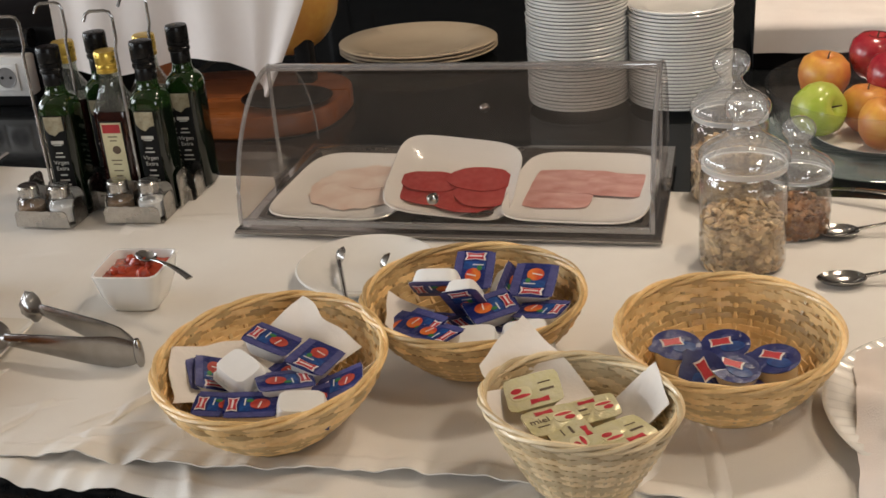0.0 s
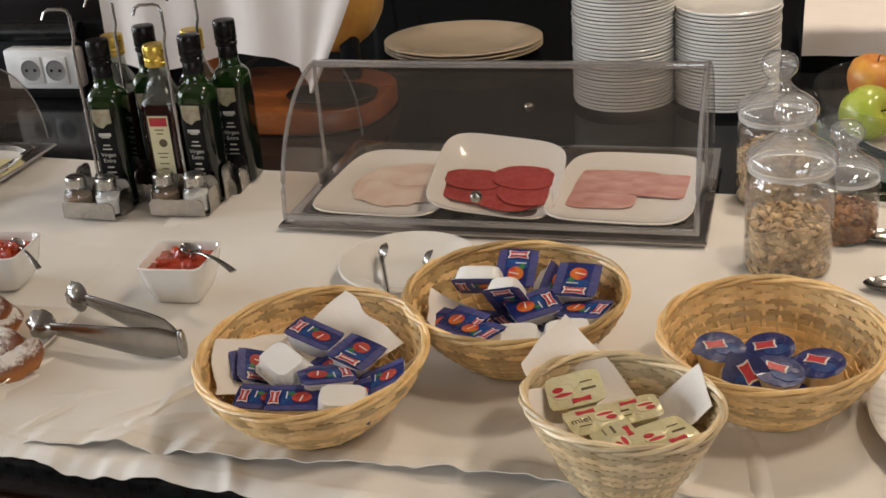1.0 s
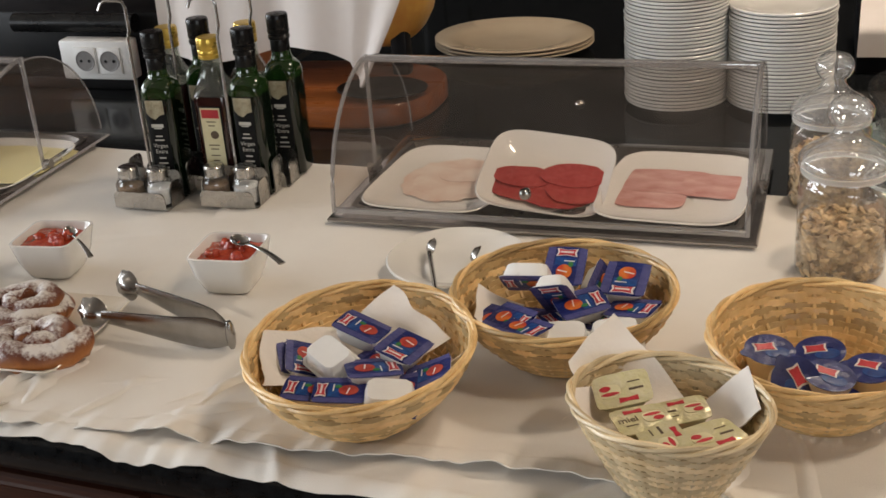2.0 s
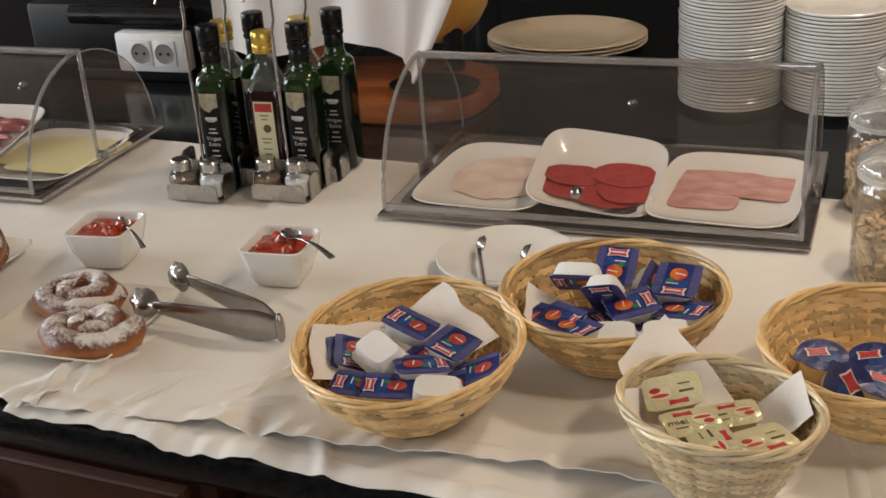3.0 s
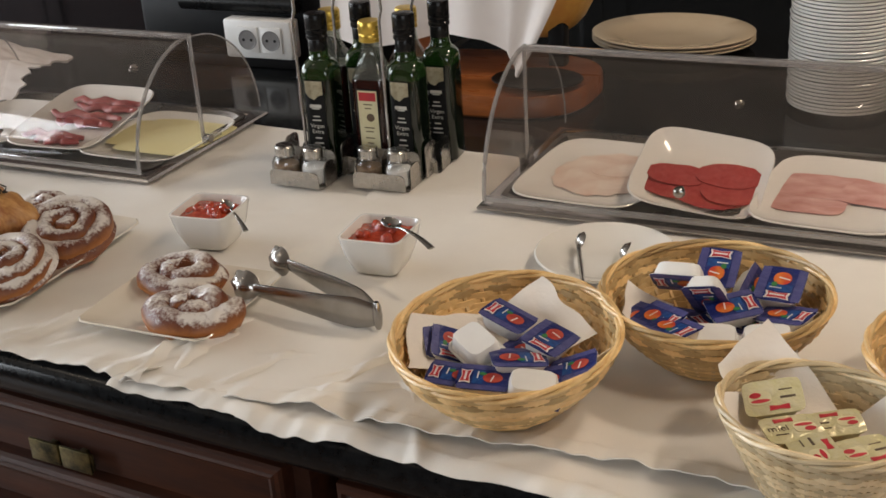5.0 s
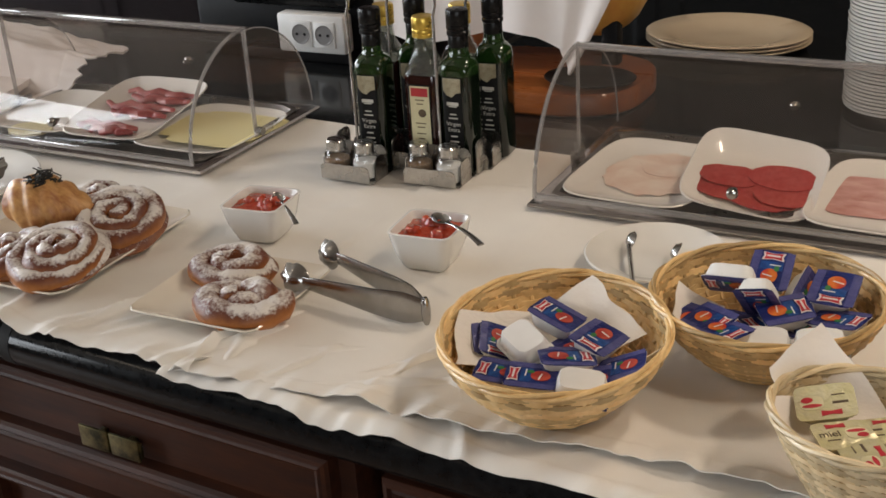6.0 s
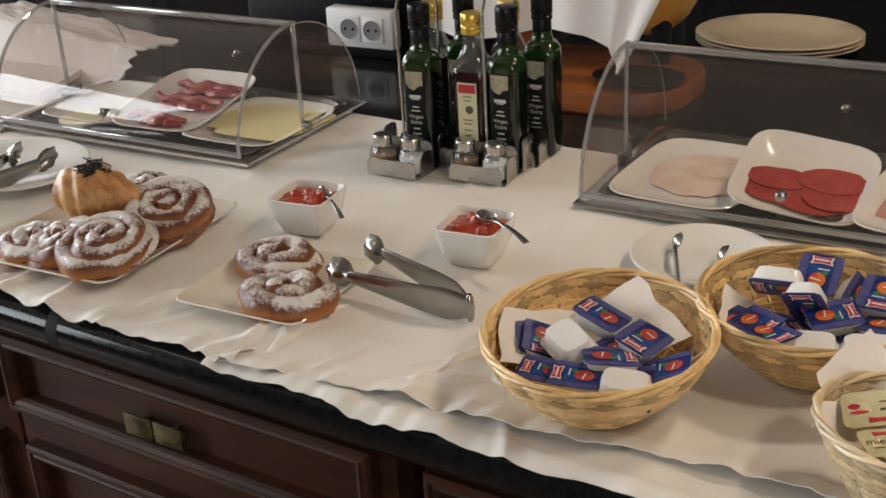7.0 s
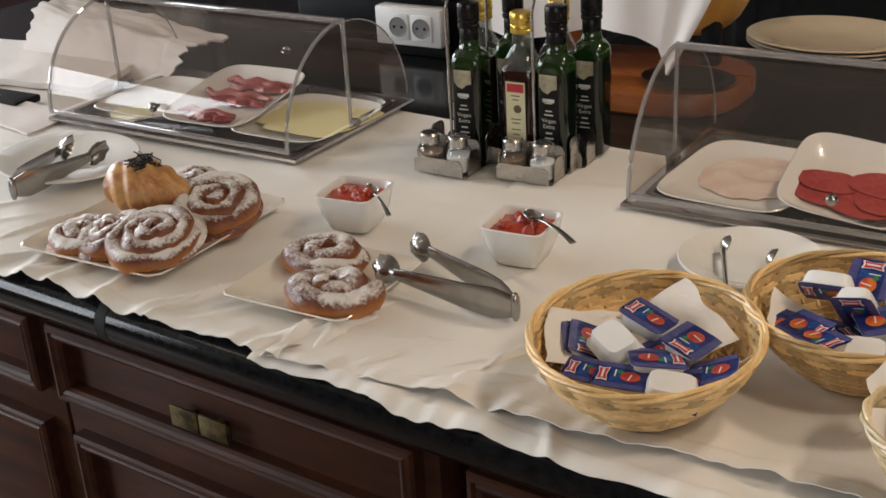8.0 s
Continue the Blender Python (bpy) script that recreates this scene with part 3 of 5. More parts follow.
def jar(x, y, r, h, fill, content, material, size, label):
    j = thing("storage_jar", pose(x, y, TOP), label, "jar", "glass storage jars")
    k = r / 0.051
    w = 0.0022
    part("glass_body", lathe(B(), [(r * 0.80, 0.0), (r * 0.97, 0.002), (r, 0.007), (r, h * 0.84), (r * 0.985, h * 0.88), (r * 0.92, h * 0.915), (r * 0.90, h * 0.94), (r * 0.90, h), (r * 0.90 - w, h),
                                   (r * 0.90 - w, h * 0.935), (r * 0.92 - w, h * 0.905), (r * 0.985 - w, h * 0.872), (r - w, h * 0.83), (r - w, 0.010), (r * 0.9, 0.006), (r * 0.3, 0.005)], 48), GLASS, j)
    part("collar", lathe(B(), [(r * 0.91, h * 0.945), (r * 0.965, h * 0.948), (r * 0.975, h * 0.975), (r * 0.965, h * 0.995), (r * 0.91, h * 0.998)], 40, close0=False, close1=False), JAR_FROST, j, "frosted ground-glass sealing ring")
    out = [(0.99, 0.001), (1.03, 0.003), (1.03, 0.011), (1.00, 0.014), (0.90, 0.019), (0.72, 0.025), (0.52, 0.031), (0.36, 0.038), (0.29, 0.045), (0.29, 0.049), (0.37, 0.053), (0.45, 0.059), (0.48, 0.066),
           (0.45, 0.073), (0.36, 0.079), (0.22, 0.083), (0.06, 0.084)]
    inn = [(0.04, 0.028), (0.30, 0.0265), (0.50, 0.0235), (0.70, 0.018), (0.88, 0.012), (0.94, 0.007), (0.94, 0.001)]
    lid = loft(B(), [ring(r * q, r * q, h + k * z, 48) for q, z in inn + out])
    bmesh.ops.recalc_face_normals(lid, faces=lid.faces)
    part("glass_lid", lid, GLASS_LID, j)
    for o in j.children_recursive:
        o.visible_shadow = False
    con = B()
    lathe(con, [(r * 0.90, 0.010), (r * 0.92, fill * 0.97), (r * 0.5, fill), (r * 0.1, fill + 0.003)], 24)
    part("content", con, content, j)
    tagged(part("flakes", flakes(r * 0.935, fill, 1050, size, int(x * 1000)), material, j, smooth=0), kind="stuff")
    return j


jar(0.397, 1.147, 0.0500, 0.129, 0.060, OATS, OATS, 0.0060, "clear glass jar half full of rolled oats")
jar(0.462, 1.245, 0.0420, 0.078, 0.032, MUESLI, MUESLI, 0.005, "small clear glass jar of brown muesli")
jar(0.382, 1.352, 0.0500, 0.118, 0.066, OATS, OATS, 0.0060, "tall clear glass jar of pale cereal flakes")

# ---- oil and vinegar ----
LABEL_BLACK = mat("black_label", (0.006, 0.006, 0.006), (0.009, 0.009, 0.009), 0.5, scale=40, ior=1.25)
LABEL_CREAM = mat("cream_label", (0.62, 0.57, 0.36), (0.56, 0.5, 0.3), 0.55, scale=40)
LABEL_PALE = mat("pale_label", (0.44, 0.40, 0.28), (0.24, 0.20, 0.12), 0.5, scale=60)
LABEL_RED = mat("red_label", (0.42, 0.03, 0.03), (0.36, 0.02, 0.03), 0.5, scale=40)
INK = mat("label_ink", (0.55, 0.53, 0.48), (0.5, 0.48, 0.42), 0.6, scale=40)
INK_DARK = mat("dark_ink", (0.10, 0.07, 0.04), (0.08, 0.05, 0.03), 0.6, scale=40)
CLEAR_NECK = clear("bottle_clear_glass", (0.80, 0.82, 0.78), 0.05, (0.7, 0.7, 0.66), 0.03, 1.5)
CLEAR_NECK.name = "bottle_clear_glass"


def oil_bottle(m, label):
    b = thing("oil_bottle", m, label, "bottle", "oil and vinegar bottles")
    w = 0.0235
    part("glass", loft(B(), [ring(r, r, z, 32, pw) for r, z, pw in ((0.018, 0, 7), (w - 0.001, 0.001, 7), (w, 0.004, 7), (w, 0.150, 7), (0.01, 0.1502, 4))]), GREEN_GLASS, b)
    part("shoulder", loft(B(), [ring(r, r, z, 36, pw) for r, z, pw in ((w, 0.1503, 7), (w, 0.158, 6), (w - 0.0002, 0.163, 4.5), (w - 0.0012, 0.168, 3.4), (w - 0.0036, 0.1725, 2.6),
                             (0.0170, 0.1755, 2.1), (0.0158, 0.1765, 2), (0.0160, 0.1785, 2), (0.0150, 0.1800, 2), (0.0140, 0.184, 2), (0.0134, 0.192, 2), (0.0132, 0.214, 2))], close0=False), GREEN_SHOULDER_LIT, b, "green glass shoulder and neck, light shining through put into the colour")
    part("neck_sleeve", lathe(B(), [(0.0136, 0.190), (0.0140, 0.191), (0.0138, 0.207), (0.0134, 0.208)], 28, close0=False, close1=False), PLASTIC_BLACK, b)
    part("cap", lathe(B(), [(0.0136, 0.207), (0.0156, 0.208), (0.0158, 0.2125), (0.0144, 0.2140), (0.0144, 0.2155), (0.0158, 0.2170), (0.0160, 0.2215), (0.0148, 0.2225), (0.0158, 0.2240), (0.0160, 0.2420), (0.0150, 0.2450), (0.004, 0.2458)], 32), PLASTIC_BLACK, b)
    part("label", box(B(), -0.002, -w - 0.0004, 0.080, 0.030, 0.0012, 0.118, 0.0003), LABEL_BLACK, b, "black paper label with a pale landscape")
    pic = B()
    pts = [(-0.0135, 0.120), (-0.008, 0.113), (-0.001, 0.110), (0.006, 0.116), (0.0135, 0.118), (0.0135, 0.1385), (-0.0135, 0.1385)]
    loft(pic, [[(-0.002 + x, y, z) for x, z in pts] for y in (-w - 0.0009, -w - 0.0016)])
    part("label_picture", pic, LABEL_PALE, b)
    rows = [(0.100, 0.018, 0.005), (0.096, 0.012, 0.0015), (0.084, 0.010, 0.0018), (0.078, 0.014, 0.0018), (0.050, 0.010, 0.002), (0.042, 0.014, 0.002), (0.035, 0.016, 0.002), (0.028, 0.012, 0.002)]
    ib = B()
    for z, ln, h in rows:
        box(ib, -0.002, -w - 0.0011, z, ln, 0.0006, h)
    tagged(part("label_print", ib, INK, b), kind="stuff")
    for txt, z in (("Virgen", 0.069), ("Extra", 0.060)):
        word(txt, 0.0085, pose(-0.002, -w - 0.0012, z, 90), b, INK)
    for o in b.children:
        if o.name.startswith(("label", "printed")):
            o.location.z += 0.010
    return b


def vinegar_bottle(m, label):
    b = thing("vinegar_bottle", m, label, "bottle", "oil and vinegar bottles")
    w = 0.0252
    part("glass", loft(B(), [ring(r, r, z, 32, pw) for r, z, pw in ((0.018, 0, 8), (w - 0.001, 0.001, 8), (w, 0.004, 8), (w, 0.146, 8), (w - 0.0006, 0.1485, 8), (0.010, 0.1486, 5))]), VINEGAR_GLASS, b)
    part("neck", loft(B(), [ring(r, r, z, 36, pw) for r, z, pw in ((w, 0.1487, 8), (w - 0.0006, 0.154, 7), (w - 0.003, 0.160, 5), (0.0185, 0.170, 3.2), (0.0152, 0.180, 2.3), (0.0140, 0.190, 2), (0.0136, 0.208, 2),
                             (0.0118, 0.208, 2), (0.0122, 0.190, 2), (0.0132, 0.181, 2.3), (0.0166, 0.170, 3.2), (w - 0.005, 0.160, 5), (w - 0.0026, 0.1500, 7))], close0=False, close1=False), CLEAR_NECK, b, "clear empty glass shoulder and neck")
    part("cap", lathe(B(), [(0.0140, 0.201), (0.0160, 0.202), (0.0160, 0.2065), (0.0150, 0.2075), (0.0150, 0.2090), (0.0160, 0.2100), (0.0160, 0.2135), (0.0152, 0.2145), (0.0162, 0.2160), (0.0162, 0.2290), (0.0150, 0.2320), (0.004, 0.2326)], 32), GOLD, b, "gold screw cap")
    part("label", box(B(), 0, -w - 0.0004, 0.082, 0.034, 0.0012, 0.106, 0.0003), LABEL_BLACK, b)
    part("label_paper", box(B(), 0, -w - 0.0011, 0.082, 0.030, 0.0008, 0.102), LABEL_CREAM, b, "cream label with thin dark border")
    part("label_band", box(B(), 0, -w - 0.0016, 0.124, 0.026, 0.0006, 0.013), LABEL_RED, b)
    part("label_seal", lathe(B(), [(0.0062, 0), (0.0062, 0.0006), (0.002, 0.0007)], 20), INK_DARK, b, at=pose(0.003, -w - 0.0014, 0.092, 90))
    ib = B()
    for z, ln in ((0.112, 0.014), (0.106, 0.010), (0.076, 0.016), (0.070, 0.012), (0.060, 0.014), (0.052, 0.010), (0.043, 0.014)):
        box(ib, 0, -w - 0.0016, z, ln, 0.0005, 0.0016)
    tagged(part("label_print", ib, INK_DARK, b), kind="stuff")
    return b


PEPPER = mat("ground_pepper", (0.30, 0.19, 0.10), (0.18, 0.11, 0.06), 0.9, scale=300)
SALT = mat("table_salt", (0.80, 0.79, 0.77), (0.72, 0.71, 0.69), 0.9, scale=200)


def shaker(m, content, label):
    s = thing("shaker", m, label, "shaker", "salt and pepper shakers")
    g = part("glass_jar", lathe(B(), [(0.015, 0), (0.0165, 0.002), (0.0165, 0.024), (0.014, 0.032), (0.0115, 0.036), (0.0105, 0.036), (0.013, 0.031), (0.0152, 0.023), (0.0152, 0.004), (0.01, 0.003)], 24), GLASS, s)
    g.visible_shadow = False
    part("content", lathe(B(), [(0.0148, 0.0035), (0.0149, 0.023), (0.006, 0.0245)], 20), content, s)
    part("screw_top", lathe(B(), [(0.0118, 0.034), (0.0124, 0.035), (0.0118, 0.038), (0.0124, 0.040), (0.0118, 0.043), (0.0122, 0.0455), (0.0108, 0.0478), (0.002, 0.0484)], 24), STEEL, s)


def caddy(x, y, rz):
    """A bent steel stand: shaker tray in front, two bottle wells behind, a rod with a hook between."""
    c = thing("cruet_stand", pose(x, y, TOP, 0, 0, rz), "bent steel cruet stand with a hooked carrying rod", "cruet stand", "cruet stands")
    part("floor_plate", box(B(), 0, 0.008, 0.001, 0.088, 0.092, 0.0016, 0.0004), STEEL, c)

    def plate(nm, x, y, w, h, turned=0):
        """A sheet on edge with rounded upper corners."""
        r = min(0.010, h * 0.35)
        out = [(-w / 2, 0.0), (w / 2, 0.0)] + [(w / 2 - r + r * math.cos(q), h - r + r * math.sin(q)) for q in [math.pi / 2 * i / 5 for i in range(6)]]
        out += [(-w / 2 + r + r * math.cos(q), h - r + r * math.sin(q)) for q in [math.pi / 2 + math.pi / 2 * i / 5 for i in range(6)]]
        part(nm, loft(B(), [[(px, yy, pz) for px, pz in out] for yy in (-0.0008, 0.0008)]), STEEL, c, at=pose(x, y, 0.0018, 0, 0, 90 if turned else 0), smooth=30)

    plate("front_plate", 0, -0.0415, 0.082, 0.024)
    plate("divider", 0, 0.0045, 0.088, 0.044)
    plate("back_plate", 0, 0.0565, 0.088, 0.032)
    for s in (-1, 1):
        plate("side_plate", s * 0.0435, -0.014, 0.030, 0.034, 1)
        plate("well_plate", s * 0.0475, 0.034, 0.036, 0.050, 1)
    pts = [(0, 0, 0), (0, 0, 0.235), (0.004, 0, 0.250), (0.004, 0, 0.280), (0.001, 0, 0.287), (-0.006, 0, 0.289), (-0.026, -0.002, 0.289), (-0.032, -0.003, 0.285), (-0.036, -0.004, 0.276)]
    part("rod", sweep(B(), pts, 0.0022, 8), POLISHED, c, "bright steel rod ending in a hook")
    return c


CADDIES = [(-0.545, 1.252, -2), (-0.420, 1.272, 0), (-0.520, 1.358 - 0.034, 2), (-0.408, 1.352, 2)]
for x, y, rz in CADDIES:
    caddy(x, y, rz)
BZ = TOP + 0.002
SQUAT = Matrix.Diagonal((1.0, 1.0, 0.965, 1))
oil_bottle(pose(-0.528, 1.286, BZ, 0, 0, 4) @ SQUAT, "dark green olive oil bottle with black label and cap")
vinegar_bottle(pose(-0.454, 1.306, BZ, 0, 0, 2) @ SQUAT, "square vinegar bottle with cream label and gold cap")
oil_bottle(pose(-0.400, 1.306, BZ, 0, 0, 0) @ SQUAT, "dark green olive oil bottle with black cap, in a steel stand")
vinegar_bottle(pose(-0.546, 1.358, BZ, 0, 0, 2) @ SQUAT, "vinegar bottle with gold cap behind an oil bottle")
oil_bottle(pose(-0.494, 1.358, BZ, 0, 0, 2) @ SQUAT, "dark green oil bottle with black screw cap")
vinegar_bottle(pose(-0.434, 1.386, BZ, 0, 0, 3) @ SQUAT, "vinegar bottle with gold cap, mostly hidden")
oil_bottle(pose(-0.382, 1.386, BZ, 0, 0, 3) @ SQUAT, "dark green oil bottle standing at the stand's end")
for x, y, content, lab in ((-0.570, 1.232, PEPPER, "glass pepper shaker with steel top"), (-0.523, 1.232, SALT, "glass salt shaker with steel top"),
                           (-0.445, 1.252, PEPPER, "glass shaker of dark pepper, half empty"), (-0.398, 1.252, SALT, "glass salt shaker, nearly full")):
    shaker(pose(x, y, BZ) @ Matrix.Diagonal((1.22, 1.22, 1.15, 1)), content, lab)

# ---- portions in the baskets ----
TUB = mat("white_tub_plastic", (0.80, 0.79, 0.77), (0.76, 0.75, 0.73), 0.3, scale=20)
LID_BLUE = mat("blue_foil", (0.008, 0.012, 0.095), (0.014, 0.028, 0.17), 0.30, scale=45, coat=0.35, bump=0.0022, bscale=75)
LID_PALE = mat("greyish_blue_foil", (0.085, 0.085, 0.24), (0.05, 0.055, 0.18), 0.34, scale=60, bump=0.0020, bscale=75)
LID_SKY = mat("sky_blue_print", (0.012, 0.09, 0.30), (0.010, 0.03, 0.16), 0.32, scale=60, bump=0.0015, bscale=75)
LID_GOLD = mat("gold_foil", (0.82, 0.74, 0.40), (0.86, 0.78, 0.52), 0.20, metal=0.40, scale=60, coat=0.3, bump=0.0030, bscale=65)
RED_PRINT = mat("red_print", (0.55, 0.045, 0.06), (0.40, 0.02, 0.03), 0.32, scale=60, bump=0.0012, bscale=75)
WHITE_PRINT = mat("white_print", (0.75, 0.72, 0.70), (0.7, 0.66, 0.64), 0.4, scale=60)
PEACH = mat("peach_print", (0.66, 0.20, 0.03), (0.50, 0.03, 0.02), 0.35, scale=55)
BERRY = mat("strawberry_print", (0.30, 0.015, 0.015), (0.46, 0.07, 0.04), 0.35, scale=90)
LEAF_PRINT = mat("green_print", (0.03, 0.16, 0.04), (0.05, 0.22, 0.08), 0.4, scale=60)


def rrect(cx, cy, hx, hy, z, power=8, n=24):
    return ring(hx, hy, z, n, power, cx, cy)


def disc(cx, cy, hx, hy, z, power=2.0, t=0.0004, n=20):
    return loft(B(), [ring(hx, hy, z, n, power, cx, cy), ring(hx, hy, z + t, n, power, cx, cy)])


def portion(m, fruit, label, group):
    """A small white tub with a printed foil lid."""
    p = thing("jam_portion", m, label, "jam portion", group)
    part("tub", loft(B(), [rrect(0, 0, hx, hy, z, pw) for hx, hy, z, pw in
                           ((0.010, 0.008, -0.017, 4), (0.0215, 0.0155, -0.017, 5), (0.0225, 0.0165, -0.015, 6), (0.0255, 0.0195, -0.001, 8), (0.0285, 0.0225, -0.0006, 9), (0.0285, 0.0225, 0.0, 9), (0.02, 0.016, 0.0002, 6))]), TUB, p)
    lid = part("foil_lid", disc(0, 0, 0.0286, 0.0226, 0.0004, 7, 0.0005, 32), LID_BLUE, p)
    for s in (-1, 1):
        part("lid_band", box(B(), 0, s * 0.0178, 0.0011, 0.053, 0.0085, 0.0003), LID_PALE, lid, smooth=0)
    part("sky_print", box(B(), -0.006, 0, 0.0010, 0.012, 0.024, 0.0003), LID_SKY, lid, smooth=0)
    part("fruit_print", disc(0.009, 0.0, 0.0105, 0.0088, 0.0012), fruit, lid)
    part("leaf_print", disc(-0.002, 0.006, 0.0040, 0.0028, 0.00125), LEAF_PRINT, lid)
    part("unreadable_print", box(B(), 0.0090, 0.0, 0.0018, 0.0016, 0.0110, 0.0003, m=pose(0, 0, 0, 0, 0, -12)), WHITE_PRINT, lid, smooth=0)
    bow = [(-0.0052, 0.0105), (0, 0.0090), (0.0052, 0.0105), (0.0036, 0), (0.0052, -0.0105), (0, -0.0090), (-0.0052, -0.0105), (-0.0036, 0)]
    for k, z, mt, nm in ((1.15, 0.0012, WHITE_PRINT, "emblem_edge"), (0.92, 0.0016, RED_PRINT, "emblem")):
        part(nm, loft(B(), [[(-0.0195 + x * k, y * k, zz) for x, y in bow[::-1]] for zz in (z, z + 0.0004)]), mt, lid)
    part("unreadable_print", box(B(), -0.0195, 0, 0.0022, 0.0022, 0.0145, 0.0003), WHITE_PRINT, lid, smooth=0)
    part("unreadable_print", box(B(), -0.007, 0.004, 0.0014, 0.0014, 0.012, 0.0003), WHITE_PRINT, lid, smooth=0)
    return p


def laid(x, y, z, rx, ry, spin):
    """A pose spun on the spot, then tipped towards the front (rx) or the side (ry)."""
    return pose(x, y, z, rx, ry, 0) @ pose(0, 0, 0, 0, 0, spin)


GB1, GB2 = "jam portions in a basket", "peach jam portions in a basket"
LB1, LB2 = "white tub with blue strawberry jam lid", "white tub with blue peach jam lid"
LW = "jam tub lying upside down, white base up"
ZB = TOP - 0.901
for x, y, z, rx, ry, rz, k, fr, lb, gp in (
        # strawberry
        (-0.066, 0.814, 0.965, -2, 15, -12, 0.91, BERRY, LB1, GB1),
        (-0.012, 0.786, 0.963, 15, 3, 78, 0.94, BERRY, LB1, GB1),
        (-0.030, 0.746, 0.960, 5, -6, -152, 0.95, BERRY, LB1, GB1),
        (-0.078, 0.759, 0.955, 196, 10, -34, 0.95, BERRY, LW, GB1),
        (-0.113, 0.771, 0.949, 22, -11, 110, 0.86, BERRY, LB1, GB1),
        (-0.123, 0.775, 0.946, 20, -14, 118, 0.88, BERRY, LB1, GB1),
        (-0.051, 0.709, 0.955, 4, 3, 13, 0.90, BERRY, LB1, GB1),
        (-0.085, 0.714, 0.950, 3, 5, 8, 0.88, BERRY, LB1, GB1),
        (-0.004, 0.712, 0.946, 190, 6, 16, 0.95, BERRY, LW, GB1),
        (0.021, 0.755, 0.954, 6, -22, 12, 0.86, BERRY, LB1, GB1),
        (-0.004, 0.734, 0.947, 4, -6, 20, 0.92, BERRY, LB1, GB1),
        (-0.044, 0.780, 0.945, 4, 0, 70, 0.92, BERRY, LB1, GB1),
        (-0.020, 0.773, 0.943, 0, 0, -30, 0.92, BERRY, LB1, GB1),
        # peach
        (0.110, 0.980, 0.966, -1, 22, -89, 0.98, PEACH, LB2, GB2),
        (0.180, 0.954, 0.968, 1, -10, 88, 1.04, PEACH, LB2, GB2),
        (0.141, 0.906, 0.961, -11, 6, -149, 0.92, PEACH, LB2, GB2),
        (0.192, 0.912, 0.956, 0, 9, 162, 0.95, PEACH, LB2, GB2),
        (0.094, 0.845, 0.961, -3, 7, 145, 0.93, PEACH, LB2, GB2),
        (0.074, 0.869, 0.957, -16, 6, 145, 0.92, PEACH, LB2, GB2),
        (0.058, 0.876, 0.950, -16, 6, 150, 0.92, PEACH, LB2, GB2),
        (0.081, 0.927, 0.970, 134, -3, 0, 0.98, PEACH, "peach jam tub tipped onto its lid edge", GB2),
        (0.114, 0.910, 0.964, 160, 52, 70, 0.92, PEACH, "peach jam tub standing on its side", GB2),
        (0.132, 0.859, 0.940, 188, 0, 12, 0.95, PEACH, LW, GB2),
        (0.183, 0.868, 0.942, 188, -4, 12, 0.98, PEACH, LW, GB2),
        (0.150, 0.980, 0.944, 66, -20, 80, 0.92, PEACH, "jam tub on its side behind the others", GB2),
        (0.122, 0.918, 0.939, 0, 0, 40, 0.92, PEACH, LB2, GB2),
        (0.094, 0.910, 0.935, 8, 0, 100, 0.92, PEACH, LB2, GB2),
        (0.161, 0.918, 0.935, 0, 8, 10, 0.92, PEACH, LB2, GB2)):
    portion(pose(x, y, z + ZB, rx, ry, rz) @ Matrix.Diagonal((k, k, k, 1)), fr, lb, gp)

CREAM_TUB = mat("cream_tub_plastic", (0.84, 0.79, 0.66), (0.80, 0.74, 0.60), 0.3, scale=20)


def round_tub(m, label):
    p = thing("round_portion", m, label, "spread portion", "round spread tubs")
    part("tub", lathe(B(), [(0.006, -0.023), (0.0190, -0.023), (0.0200, -0.021), (0.0228, -0.001), (0.0245, -0.0006), (0.0245, 0.0), (0.01, 0.0002)], 28), CREAM_TUB, p)
    lid = part("foil_lid", loft(B(), [[(0.0246 * math.cos(a) * (1.22 if abs(a - 3.3) < 0.22 else 1), 0.0246 * math.sin(a), z) for a in [2 * math.pi * i / 30 for i in range(30)]] for z in (0.0004, 0.0010)]), LID_BLUE, p)
    part("sky_print", disc(0.006, -0.006, 0.012, 0.008, 0.0011), LID_SKY, lid)
    part("pale_print", disc(0.004, 0.012, 0.006, 0.003, 0.0011), LID_PALE, lid)
    bow = [(-0.0095, 0.0055), (0, 0.0045), (0.0095, 0.0055), (0.0085, 0), (0.0095, -0.0055), (0, -0.0045), (-0.0095, -0.0055), (-0.0085, 0)]
    for k, z, mt, nm in ((1.18, 0.0012, WHITE_PRINT, "emblem_edge"), (0.95, 0.0016, RED_PRINT, "emblem")):
        part(nm, loft(B(), [[(-0.004 + x * k, 0.004 + y * k, zz) for x, y in bow[::-1]] for zz in (z, z + 0.0004)]), mt, lid)


for x, y, z, rx, ry, rz in ((0.331, 0.876, 0.940, 8, 4, 20), (0.378, 0.884, 0.938, 8, -6, 10), (0.387, 0.843, 0.936, 6, 6, -12), (0.424, 0.861, 0.937, 6, -6, -20), (0.357, 0.828, 0.935, 48, 32, -30), (0.396, 0.822, 0.924, 2, 4, 0)):
    round_tub(laid(x, y, z + ZB, rx, ry, rz) @ Matrix.Diagonal((0.99, 0.99, 1.0, 1)), "round cream tub with printed blue foil lid" if ry < 30 else "round cream tub tipped on its side")


